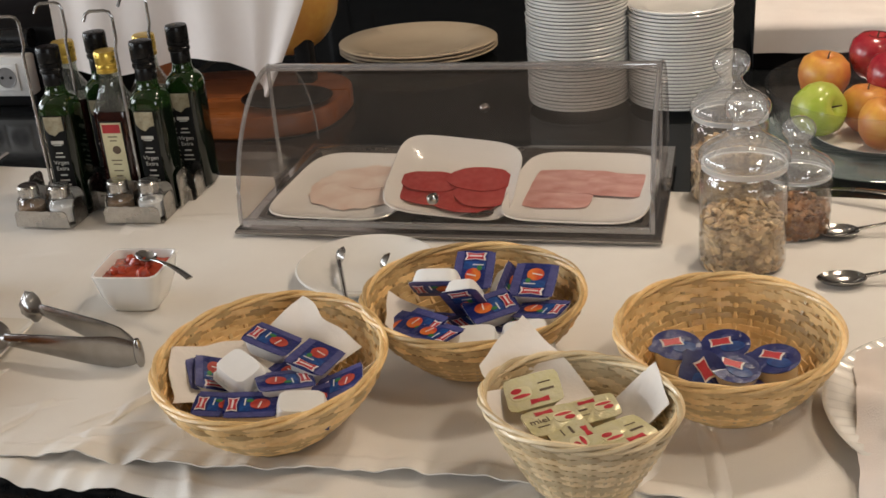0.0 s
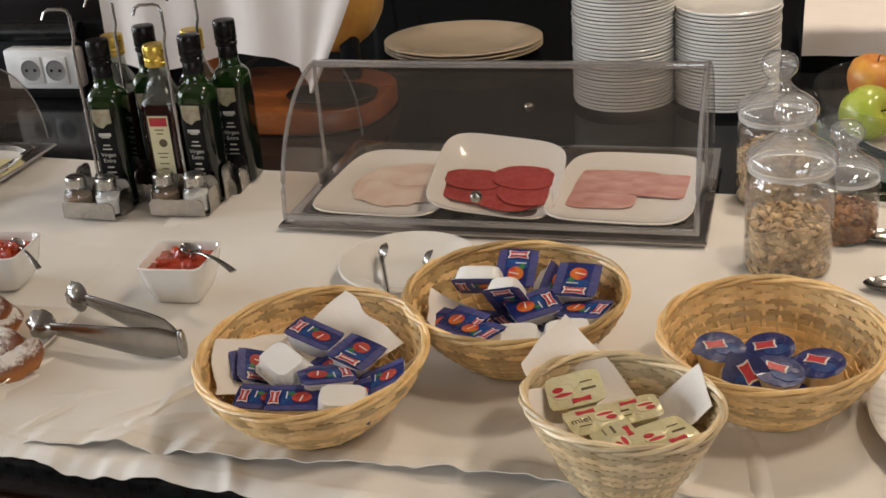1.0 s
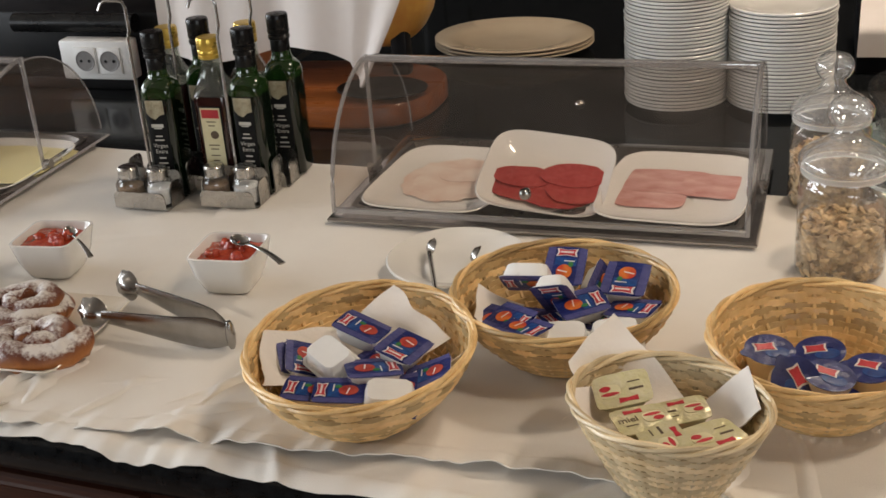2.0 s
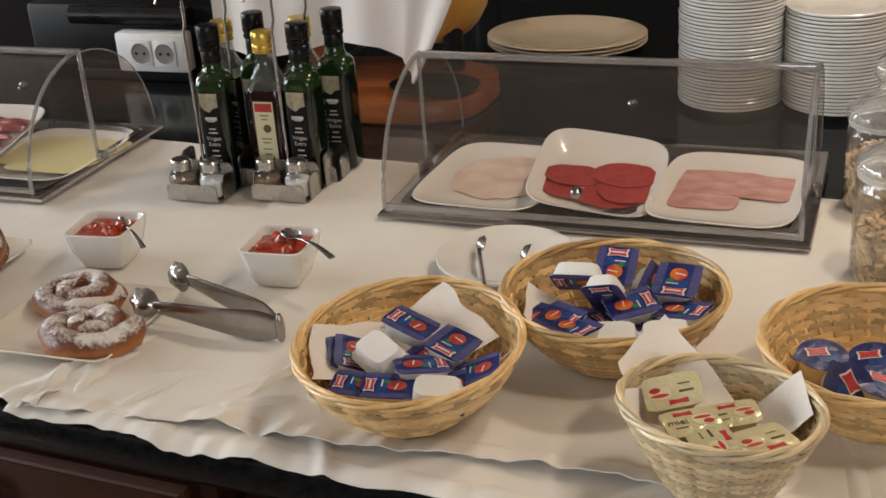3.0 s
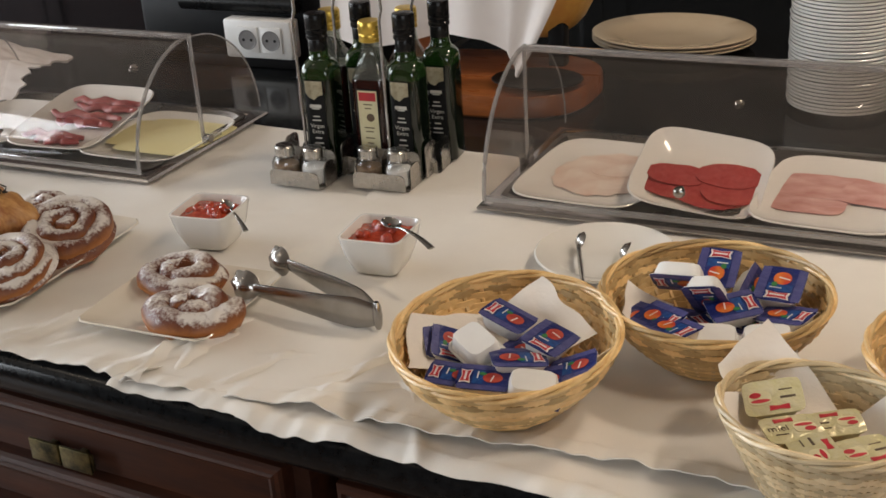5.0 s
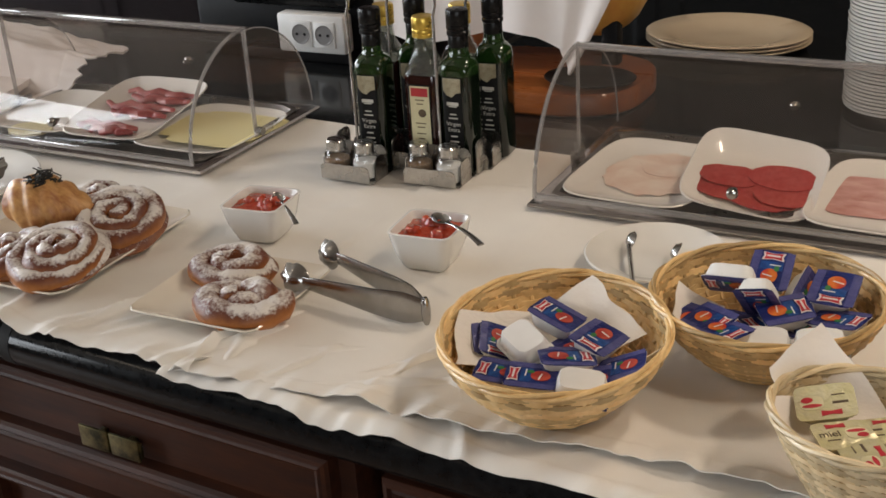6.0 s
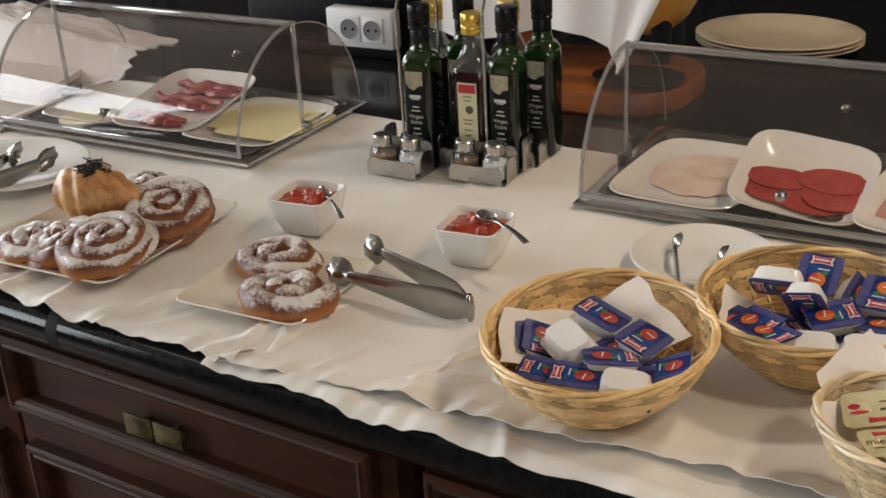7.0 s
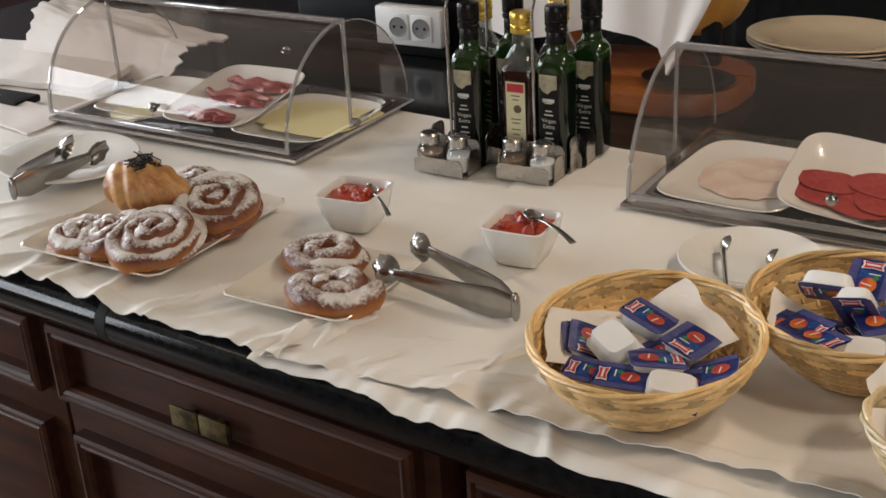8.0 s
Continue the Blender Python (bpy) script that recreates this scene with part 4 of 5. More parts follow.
def honey_portion(m, text, label):
    p = thing("honey_portion", m, label, "honey portion", "honey portions")
    part("tub", loft(B(), [rrect(0, 0, hx, hy, z, pw) for hx, hy, z, pw in
                           ((0.010, 0.008, -0.013, 4), (0.020, 0.0145, -0.013, 5), (0.0235, 0.0175, -0.001, 7), (0.027, 0.0205, -0.0006, 8), (0.027, 0.0205, 0.0, 8), (0.02, 0.016, 0.0002, 6))]), LABEL_CREAM, p)
    lid = part("foil_lid", disc(0, 0, 0.0271, 0.0206, 0.0004, 8, 0.0005, 28), LID_GOLD, p)
    part("pale_print", disc(0.012, 0.0005, 0.0105, 0.0080, 0.0010, 3.0), LABEL_CREAM, lid)
    part("fruit_print", disc(0.012, 0.004, 0.0090, 0.0022, 0.00125, 1.6), RED_PRINT, lid)
    part("fruit_print", disc(0.016, -0.003, 0.0055, 0.0034, 0.0013, 1.7), RED_PRINT, lid)
    part("emblem", loft(B(), [[(-0.004 + x, 0.0135 + y, z) for x, y in ((-0.009, 0.003), (-0.009, -0.003), (0, -0.0018), (0.009, -0.003), (0.009, 0.003), (0, 0.0018))] for z in (0.0011, 0.0015)]), RED_PRINT, lid)
    if text:
        word(text, 0.012, pose(-0.013, 0.002, 0.0013), lid, INK_DARK)
    else:
        part("unreadable_print", box(B(), -0.013, 0.002, 0.0012, 0.014, 0.0025, 0.0003), INK_DARK, lid, smooth=0)
    part("unreadable_print", box(B(), -0.012, -0.007, 0.0012, 0.012, 0.0012, 0.0003), INK_DARK, lid, smooth=0)


for x, y, z, rx, ry, rz, k, tx in ((0.213, 0.712, 0.982, -18, 10, -163, 0.92, ""), (0.235, 0.675, 0.977, 2, 0, 31, 0.90, "miel"), (0.266, 0.704, 0.971, 4, -6, 22, 0.82, ""),
                                   (0.256, 0.648, 0.979, 4, -6, -62, 0.90, ""), (0.295, 0.660, 0.978, 0, -2, -139, 0.92, ""), (0.257, 0.675, 0.958, 4, 0, 40, 0.95, "")):
    honey_portion(pose(x, y, z + ZB, rx, ry, rz) @ Matrix.Diagonal((k, k, k, 1)), tx, "small tub with shiny gold honey foil lid")

# paper liners
PAPER = mat("napkin_paper", (0.82, 0.76, 0.69), (0.80, 0.73, 0.66), 0.9, scale=20, bump=0.0005, bscale=160, sss=0.0)


def paper(name, corners, m, label, seed, sag=0.006, category="paper napkin"):
    """A four-cornered sheet of paper or cloth between corners, crumpled a little."""
    c = [Vector(p) for p in corners]

    def f(a, b):
        p = c[0] * (1 - a) * (1 - b) + c[1] * a * (1 - b) + c[2] * a * b + c[3] * (1 - a) * b
        n = Vector((noise.noise(p * 30 + Vector((seed, 0, 0))), noise.noise(p * 30 + Vector((0, seed, 5))), noise.noise(p * 26 + Vector((3, 1, seed)))))
        bend = math.sin(a * math.pi) * math.sin(b * math.pi)
        return p + n * sag + Vector((0, 0, -sag * 2 * bend))
    ob = part(name, sheet(B(), f, 22, 22, 0.0007), PAPER, smooth=60)
    ob.matrix_basis = m
    return tagged(ob, label, category)


I4 = Matrix.Identity(4)
paper("paper_liner", [(-0.125, 0.815, 0.932), (-0.050, 0.872, 0.985), (0.022, 0.830, 0.948), (-0.04, 0.780, 0.922)], I4, "white paper napkin lining a basket, tip standing up", 1.0)
paper("paper_liner", [(-0.163, 0.790, 0.966), (-0.095, 0.852, 0.948), (-0.070, 0.740, 0.924), (-0.132, 0.706, 0.956)], I4, "crumpled white paper lining a wicker basket", 2.0)
paper("paper_liner", [(0.046, 0.752 + 0.05, 0.95), (0.052, 0.79, 0.968), (0.03, 0.745, 0.955), (0.0, 0.76, 0.93)], I4, "corner of white paper under jam portions", 2.5, 0.003)
paper("paper_liner", [(0.022, 0.930, 0.962), (0.075, 0.925, 0.948), (0.075, 0.865, 0.930), (0.035, 0.875, 0.954)], I4, "white paper corner folded under jam portions", 3.0)
paper("paper_liner", [(0.160, 0.752, 0.985), (0.190, 0.800, 1.012), (0.275, 0.735, 0.955), (0.205, 0.695, 0.945)], I4, "crumpled white paper napkin standing above a basket rim", 4.0, 0.005)
paper("paper_liner", [(0.275, 0.745, 0.950), (0.318, 0.748, 0.998), (0.332, 0.705, 0.980), (0.285, 0.690, 0.940)], I4, "white paper corner standing in a basket", 5.0, 0.004)
paper("paper_liner", [(0.166, 0.700, 0.985), (0.198, 0.735, 0.975), (0.225, 0.680, 0.950), (0.186, 0.668, 0.968)], I4, "white paper corner folded over a basket rim", 6.0, 0.004)

# ---- cutlery ----


def blade(bm, pts, thick, heights, n=10):
    """A flat bar on edge along pts: thin across, tall upward."""
    pts = [Vector(p) for p in pts]
    k = len(pts)
    rings = []
    for i, p in enumerate(pts):
        d = pts[min(i + 1, k - 1)] - pts[max(i - 1, 0)]
        s = Vector((d.y, -d.x, 0)).normalized()
        rings.append([p + s * math.cos(2 * math.pi * j / n) * thick + Vector((0, 0, math.sin(2 * math.pi * j / n) * heights[i] / 2)) for j in range(n)])
    return loft(bm, rings)


def claw(at, d, up, r):
    """A lobed gripping end, dished."""
    d = Vector(d).normalized()
    s = Vector(up).normalized()
    q = d.cross(s).normalized()
    bm = B()
    rings = []
    for k, z in ((0.15, -0.42), (0.6, -0.30), (1.0, 0.22), (0.95, 0.30), (0.55, -0.16), (0.12, -0.26)):
        row = []
        for i in range(28):
            a = 2 * math.pi * i / 28
            lob = 1 + (0.09 * math.cos(7 * a) if math.cos(a) > 0.1 else 0)
            row.append(Vector(at) + d * (math.cos(a) * r * 1.15 * k * lob) + s * (math.sin(a) * r * k * lob) + q * z * r)
        rings.append(row)
    return loft(bm, rings)


def tongs(hinge, tip1, tip2, h, label, r=0.0180, face=(0, 0.35, 1)):
    hinge, tip1, tip2 = Vector(hinge), Vector(tip1), Vector(tip2)
    mid = (tip1 + tip2) / 2
    axis = (mid - hinge).normalized()
    t = thing("serving_tongs", pose(0, 0, 0), label, "tongs", "steel serving tongs")
    for tip in (tip1, tip2):
        side = tip - mid
        pts, hs = [], []
        for i in range(13):
            u = i / 12
            p = hinge.lerp(tip, u * 0.90) + side.normalized() * 0.010 * math.sin(min(u * 2.2, 1) * math.pi / 2) * (1 - u * 0.6)
            pts.append(p)
            hs.append(h * (0.62 + 0.38 * min(u * 8, 1)) * (1 - 0.62 * max(0, u - 0.18) / 0.82))
        arm = part("arm", blade(B(), pts, 0.0030, hs), POLISHED, t)
        part("claw", claw(tip, tip - hinge, face, r), POLISHED, arm)
    part("hinge_bend", sweep(B(), [hinge + Vector((0, 0, z)) for z in (-h * 0.42, -h * 0.3, 0, h * 0.3, h * 0.42)], [0.0026, 0.0046, 0.0056, 0.0046, 0.0026], 14), POLISHED, t)
    return t


tongs((-0.236, 0.852, TOP + 0.020), (-0.418, 0.868, TOP + 0.024), (-0.418, 0.946, TOP + 0.020), 0.040, "stainless serving tongs lying open on the tablecloth")
tongs((-1.068, 0.884, TOP + 0.020), (-1.112, 1.030, TOP + 0.028), (-1.046, 1.030, TOP + 0.028), 0.040, "stainless serving tongs resting on a white plate")
tongs((-0.010, 0.905 + 0.02, TOP + 0.016), (-0.082, 1.100, TOP + 0.022), (-0.022, 1.085, TOP + 0.022), 0.016, "slim steel tongs resting on a small plate", 0.011, (0.5, 0, 1))


def spoon(m, length, label):
    """A spoon along local x: bowl at the origin, handle towards +x."""
    s = thing("spoon", m, label, "spoon", "spoons")
    k = length / 0.16
    bm = B()
    rings = []
    for q, z in ((0.1, -0.0055), (0.55, -0.0045), (0.85, -0.002), (1.0, 0.001), (0.96, 0.0016), (0.8, -0.0008), (0.5, -0.003), (0.1, -0.004)):
        rings.append([(0.024 * k * q * math.cos(a) * (1 - 0.12 * math.cos(a)), 0.0155 * k * q * math.sin(a), z * k * 1.2) for a in [2 * math.pi * i / 28 for i in range(28)]])
    part("bowl", loft(bm, rings), POLISHED, s)
    hb = B()
    rows = []
    for i in range(12):
        u = i / 11
        x = (0.020 + 0.115 * u) * k
        z = (0.002 + 0.010 * math.sin(u * 2.3)) * k
        w = (0.0045 - 0.0018 * math.sin(min(u * 3, 1) * 3.14) + 0.0035 * max(0, u - 0.4)) * k
        rows.append([(x, w * math.cos(a), z + 0.0011 * math.sin(a)) for a in [2 * math.pi * j / 10 for j in range(10)]])
    part("handle", loft(hb, rows), POLISHED, s)
    return s


spoon(pose(-0.296, 1.020, TOP + 0.053, 0, 3, -36), 0.115, "small steel spoon lying in tomato pulp")
spoon(pose(-0.534, 1.022, TOP + 0.050, 0, 12, -40), 0.085, "small steel spoon standing in tomato pulp")
spoon(pose(0.513, 1.228, TOP + 0.007, 0, 0, 6), 0.185, "steel serving spoon lying on the tablecloth")
spoon(pose(0.509, 1.098, TOP + 0.007, 0, 0, 8), 0.185, "steel serving spoon beside a wicker basket")
spoon(pose(0.465, 1.362, TOP + 0.007, 0, 0, -22), 0.185, "steel spoon lying behind the glass jars")

# ---- grated tomato ----
TOMATO = mat("tomato_pulp", (0.32, 0.020, 0.008), (0.50, 0.08, 0.03), 0.18, scale=90, bump=0.002, bscale=160, coat=0.5)
for bx, by, hz, seed in ((-0.307, 1.008, 0.040, 1), (-0.557, 1.014, 0.041, 2)):
    tm = thing("tomato_pulp", pose(bx, by, TOP, 0, 0, 4), "wet red grated tomato filling a bowl", "grated tomato", "grated tomato")
    rows = []
    for q in (1.0, 0.85, 0.7, 0.5, 0.3, 0.1):
        rows.append([(x, y, hz + 0.006 * (1 - q) + 0.003 * noise.noise(Vector((x * 120, y * 120, seed)))) for x, y, z in ring(0.0358 * q, 0.0358 * q, 0, 40, 8)])
    rows.insert(0, ring(0.029, 0.029, hz - 0.012, 40, 7))
    part("pulp", loft(B(), rows), TOMATO, tm, smooth=60)
    rnd = random.Random(seed)
    for i in range(9):
        cb = B()
        s = rnd.uniform(0.004, 0.008)
        bmesh.ops.create_icosphere(cb, subdivisions=2, radius=s)
        for v in cb.verts:
            v.co *= 1 + 0.35 * noise.noise(v.co * 260 + Vector((i, seed, 0)))
        part("chunk", cb, TOMATO, tm, at=pose(rnd.uniform(-0.022, 0.022), rnd.uniform(-0.022, 0.022), hz + 0.005, rnd.uniform(0, 90), 0, rnd.uniform(0, 90)))

# ---- cold meats and cheese ----
SALAMI = mat("red_cured_sausage", (0.33, 0.020, 0.024), (0.44, 0.075, 0.065), 0.32, scale=120, bump=0.0005, coat=0.25)
COOKED_HAM = mat("pink_cooked_ham", (0.52, 0.22, 0.20), (0.76, 0.48, 0.44), 0.36, scale=22, bump=0.0006, bscale=60, stretch=(1, 2.2, 1), coat=0.15)
TURKEY = mat("pale_turkey", (0.68, 0.48, 0.39), (0.82, 0.73, 0.64), 0.42, scale=22, bump=0.0006, bscale=60)
SERRANO = mat("cured_ham", (0.24, 0.024, 0.030), (0.42, 0.12, 0.11), 0.4, scale=22, stretch=(1, 5, 1), bump=0.0008)
CHEESE = mat("pale_yellow_cheese", (0.80, 0.74, 0.42), (0.78, 0.70, 0.36), 0.4, scale=14, bump=0.0003)


def slice_of(parent, x, y, z, rx, ry, rz, material, seed, power=2.0, t=0.0007, wob=0.06, wave=0.0006, name="slice"):
    """A thin limp slice with an uneven outline."""
    n = 44
    rows = []
    for q, up in ((0.1, 0), (0.6, 0), (1.0, 0), (1.0, 1), (0.6, 1), (0.1, 1)):
        row = []
        for px, py, pz in ring(rx * q, ry * q, 0, n, power):
            k = 1 + wob * noise.noise(Vector((px * 60, py * 60, seed)))
            row.append((px * k, py * k, up * t + wave * (1 + noise.noise(Vector((px * 45, py * 45, seed + 7))))))
        rows.append(row)
    return part(name, loft(B(), rows), material, parent, at=pose(x, y, z, 0, 0, rz), smooth=60)


mt = thing("turkey_slices", pose(-0.136, 1.345, TOP + 0.0080), "pale pink turkey slices fanned on a plate", "cold meat", "cold meats")
slice_of(mt, 0.000, 0.010, 0.000, 0.060, 0.074, -12, TURKEY, 1, 2.2, 0.0005, 0.16, 0.0003)
slice_of(mt, 0.012, -0.018, 0.0007, 0.056, 0.058, 10, TURKEY, 2, 2.2, 0.0005, 0.18, 0.0003)
slice_of(mt, 0.020, 0.040, 0.0014, 0.042, 0.044, 30, TURKEY, 3, 2.2, 0.0005, 0.2, 0.0003)
mt = thing("salami_slices", pose(0.014, 1.331, 0.9185, 12, 7, 2) @ Matrix.Diagonal((0.93, 0.93, 1, 1)), "overlapping red cured sausage slices", "cold meat", "cold meats")
for i, (x, y, rx, ry, rz) in enumerate(((-0.036, -0.030, 0.045, 0.030, -8), (0.020, -0.040, 0.050, 0.030, 4), (-0.034, -0.004, 0.045, 0.026, 6), (0.048, -0.024, 0.042, 0.032, 14), (0.040, 0.012, 0.048, 0.030, 10))):
    slice_of(mt, x, y, 0.0046 + i * 0.0013, rx, ry, rz, SALAMI, i + 11, 2.2, 0.0009, 0.09, 0.0008)
mt = thing("cooked_ham_slices", pose(0.192, 1.350, TOP + 0.0080, 0, 0, -3), "pink cooked ham slices folded square", "cold meat", "cold meats")
slice_of(mt, -0.034, -0.012, 0.0, 0.048, 0.056, 2, COOKED_HAM, 21, 6, wob=0.03)
slice_of(mt, -0.022, 0.026, 0.0008, 0.060, 0.042, 0, COOKED_HAM, 22, 5, 0.0005, wob=0.07, wave=0.0003)
slice_of(mt, 0.046, 0.016, 0.0016, 0.044, 0.042, -3, COOKED_HAM, 23, 5, 0.0005, wob=0.07, wave=0.0003)

C2 = pose(-1.302, 1.170, TOP - 0.001, 0, 0, -1.5)
square_plate("square_plate", C2 @ pose(0.440, 0.160, 0.0055, 0, 0, 0), 0.190, 0.220, 0.013, CHINA, "white square plate covered with cheese slices", "meat plates", power=5)
square_plate("square_plate", C2 @ pose(0.285, 0.165, 0.020, 9, 0, 3), 0.185, 0.220, 0.018, CHINA, "white plate of cured ham, propped on its neighbours", "meat plates", power=5)
square_plate("square_plate", C2 @ pose(0.125, 0.155, 0.0055, 0, 0, 0), 0.180, 0.210, 0.013, CHINA, "white square plate with a single cheese round", "meat plates", power=5)
ch = thing("cheese_slices", C2 @ pose(0.442, 0.165, 0.0120), "square pale yellow cheese slices overlapping", "cheese", "cheeses")
for i, (x, y, rz) in enumerate(((0.004, 0.052, 3), (0.030, 0.022, -4), (-0.012, 0.005, 5), (0.024, -0.022, 0))):
    slice_of(ch, x, y, i * 0.0018, 0.068, 0.058, rz, CHEESE, 30 + i, 10, wob=0.01, wave=0.0003)
ch = thing("cheese_round", C2 @ pose(0.135, 0.065, 0.0120), "thin pale round of cheese with dark rind", "cheese", "cheeses")
slice_of(ch, 0, 0, 0, 0.040, 0.030, 0, mat("pale_cheese", (0.72, 0.66, 0.42), (0.68, 0.62, 0.38), 0.45, scale=20), 41, 2.2, 0.004)
mt = thing("cured_ham_slices", C2 @ pose(0.285, 0.165, 0.020, 9, 0, 3), "dark red cured ham rolled in ridges", "cold meat", "cold meats")
for i, (x, y, w) in enumerate(((0.010, 0.060, 0.070), (0.020, 0.040, 0.060), (0.0, 0.010, 0.070), (0.012, -0.012, 0.055), (-0.018, -0.060, 0.060), (0.0, -0.074, 0.040))):
    pts = [(x - w + 2 * w * u / 9, y + 0.005 * math.sin(u * 1.7 + i), 0.012 + 0.003 * math.sin(u * 2.1 + i)) for u in range(10)]
    part("rolled_slice", sweep(B(), pts, [0.004 + 0.006 * math.sin(math.pi * (u + 0.6) / 10.2) for u in range(10)], 12, flat=0.7), SERRANO, mt)

# ---- pastries ----


def pastry_material():
    """Baked crust, browner on top, dusted with sugar where it faces up."""
    m, nt, p = nodes_of("sugared_pastry")
    tc = node(nt, "ShaderNodeTexCoord")
    geo = node(nt, "ShaderNodeNewGeometry")
    sep = node(nt, "ShaderNodeSeparateXYZ")
    nt.links.new(geo.outputs["Normal"], sep.inputs[0])
    n1 = node(nt, "ShaderNodeTexNoise", Scale=48.0, Detail=6.0, Roughness=0.7)
    n2 = node(nt, "ShaderNodeTexNoise", Scale=260.0, Detail=3.0)
    for n in (n1, n2):
        nt.links.new(tc.outputs["Object"], n.inputs["Vector"])
    crust = node(nt, "ShaderNodeValToRGB")
    crust.color_ramp.elements[0].position, crust.color_ramp.elements[1].position = 0.25, 0.75
    crust.color_ramp.elements[0].color, crust.color_ramp.elements[1].color = (0.44, 0.165, 0.040, 1), (0.115, 0.024, 0.008, 1)
    mixv = node(nt, "ShaderNodeMath")
    mixv.operation = "MULTIPLY_ADD"
    mixv.inputs[1].default_value = 0.55
    nt.links.new(n1.outputs[0], mixv.inputs[0])
    zz = node(nt, "ShaderNodeMapRange")
    zz.inputs["From Min"].default_value, zz.inputs["From Max"].default_value, zz.inputs["To Max"].default_value = -0.3, 0.7, 0.5
    nt.links.new(sep.outputs[2], zz.inputs[0])
    nt.links.new(zz.outputs[0], mixv.inputs[2])
    nt.links.new(mixv.outputs[0], crust.inputs[0])
    dust = node(nt, "ShaderNodeMath")
    dust.operation = "MULTIPLY_ADD"
    dust.inputs[1].default_value, dust.inputs[2].default_value = 0.35, -0.10
    nt.links.new(n2.outputs[0], dust.inputs[0])
    add = node(nt, "ShaderNodeMath")
    n3 = node(nt, "ShaderNodeTexNoise", Scale=19.0, Detail=2.0)
    nt.links.new(tc.outputs["Object"], n3.inputs["Vector"])
    patch = node(nt, "ShaderNodeMath")
    patch.operation = "MULTIPLY_ADD"
    patch.inputs[1].default_value = 0.62
    half = node(nt, "ShaderNodeMath")
    half.operation = "MULTIPLY"
    half.inputs[1].default_value = 0.42
    nt.links.new(n1.outputs[0], half.inputs[0])
    nt.links.new(n3.outputs[0], patch.inputs[0])
    nt.links.new(half.outputs[0], patch.inputs[2])
    nt.links.new(dust.outputs[0], add.inputs[0])
    nt.links.new(patch.outputs[0], add.inputs[1])
    face = node(nt, "ShaderNodeMapRange")
    face.inputs["From Min"].default_value, face.inputs["From Max"].default_value = 0.10, 0.95
    face.inputs["To Min"].default_value, face.inputs["To Max"].default_value = -0.26, 0.09
    nt.links.new(sep.outputs[2], face.inputs[0])
    tot = node(nt, "ShaderNodeMath")
    nt.links.new(add.outputs[0], tot.inputs[0])
    nt.links.new(face.outputs[0], tot.inputs[1])
    cut = node(nt, "ShaderNodeMapRange")
    cut.inputs["From Min"].default_value, cut.inputs["From Max"].default_value, cut.inputs["To Max"].default_value = 0.535, 0.70, 0.84
    nt.links.new(tot.outputs[0], cut.inputs[0])
    mx = node(nt, "ShaderNodeMix")
    mx.data_type = "RGBA"
    nt.links.new(cut.outputs[0], mx.inputs[0])
    nt.links.new(crust.outputs[0], mx.inputs[6])
    mx.inputs[7].default_value = (0.84, 0.80, 0.75, 1)
    nt.links.new(mx.outputs[2], p.inputs["Base Color"])
    p.inputs["Roughness"].default_value = 0.42
    b = node(nt, "ShaderNodeBump", Strength=1.0, Distance=0.0016)
    nt.links.new(n1.outputs[0], b.inputs["Height"])
    nt.links.new(b.outputs[0], p.inputs["Normal"])
    return m


PASTRY = pastry_material()
CROISSANT = mat("glazed_crust", (0.70, 0.40, 0.15), (0.34, 0.12, 0.035), 0.42, scale=26, bump=0.0010, coat=0.08, stretch=(1, 3, 1))
CHOC = mat("dark_shreds", (0.012, 0.012, 0.014), (0.03, 0.025, 0.02), 0.7, scale=90)


def coil_pastry(m, r, h, turns, seed, label, hole=0.0, oval=1.0):
    """A flat bun wound from one thick strand of dough."""
    bm = B()
    n = int(46 * turns)
    pts, rad = [], []
    for i in range(n + 1):
        u = i / n
        a = 2 * math.pi * turns * u + seed
        rr = (hole + (r - hole - r * 0.20) * (u ** 0.85)) * (1 + 0.07 * noise.noise(Vector((math.cos(a) * 1.4, math.sin(a) * 1.4, seed))))
        tr = r * (0.49 / (turns + 0.35) + 0.035 * u) * (1 + 0.26 * noise.noise(Vector((a * 1.3, seed, 0))) + 0.10 * noise.noise(Vector((a * 4.1, seed, 6))))
        if u > 0.93:
            tr *= 1 - (u - 0.93) * 9
        if u < 0.04 and not hole:
            tr *= 0.6 + u * 10
        z = h * (0.36 + (0.30 if not hole else 0.12) * (1 - u) + 0.13 * noise.noise(Vector((a * 0.8, seed, 4))))
        pts.append((rr * math.cos(a), rr * math.sin(a) * oval, z))
        rad.append(tr)
    sweep(bm, pts, rad, 14, flat=0.56 * h * (turns + 0.35) / r * (1.0 if turns > 2 else 1.25))
    base = B()
    p = thing("coil_pastry", m, label, "pastry", "coiled pastries")
    for v in bm.verts:
        v.co.z = max(v.co.z, 0.0)
        v.co += Vector((0, 0, 0.0034 * noise.noise(v.co * 75) + 0.0018 * noise.noise(v.co * 170)))
    part("dough_coil", bm, PASTRY, p, smooth=70)
    lathe(base, [(r * 0.3, 0.0), (r * 0.80, 0.0), (r * 0.90, h * 0.2), (r * 0.80, h * 0.42), (r * 0.4, h * (0.60 if hole < 0.002 else 0.56)), (0.003, h * (0.66 if hole < 0.002 else 0.56))], 40)
    for v in base.verts:
        v.co.y *= oval
        v.co *= 1 + 0.03 * noise.noise(v.co * 60)
    part("dough_base", base, PASTRY, p, smooth=70)
    return p


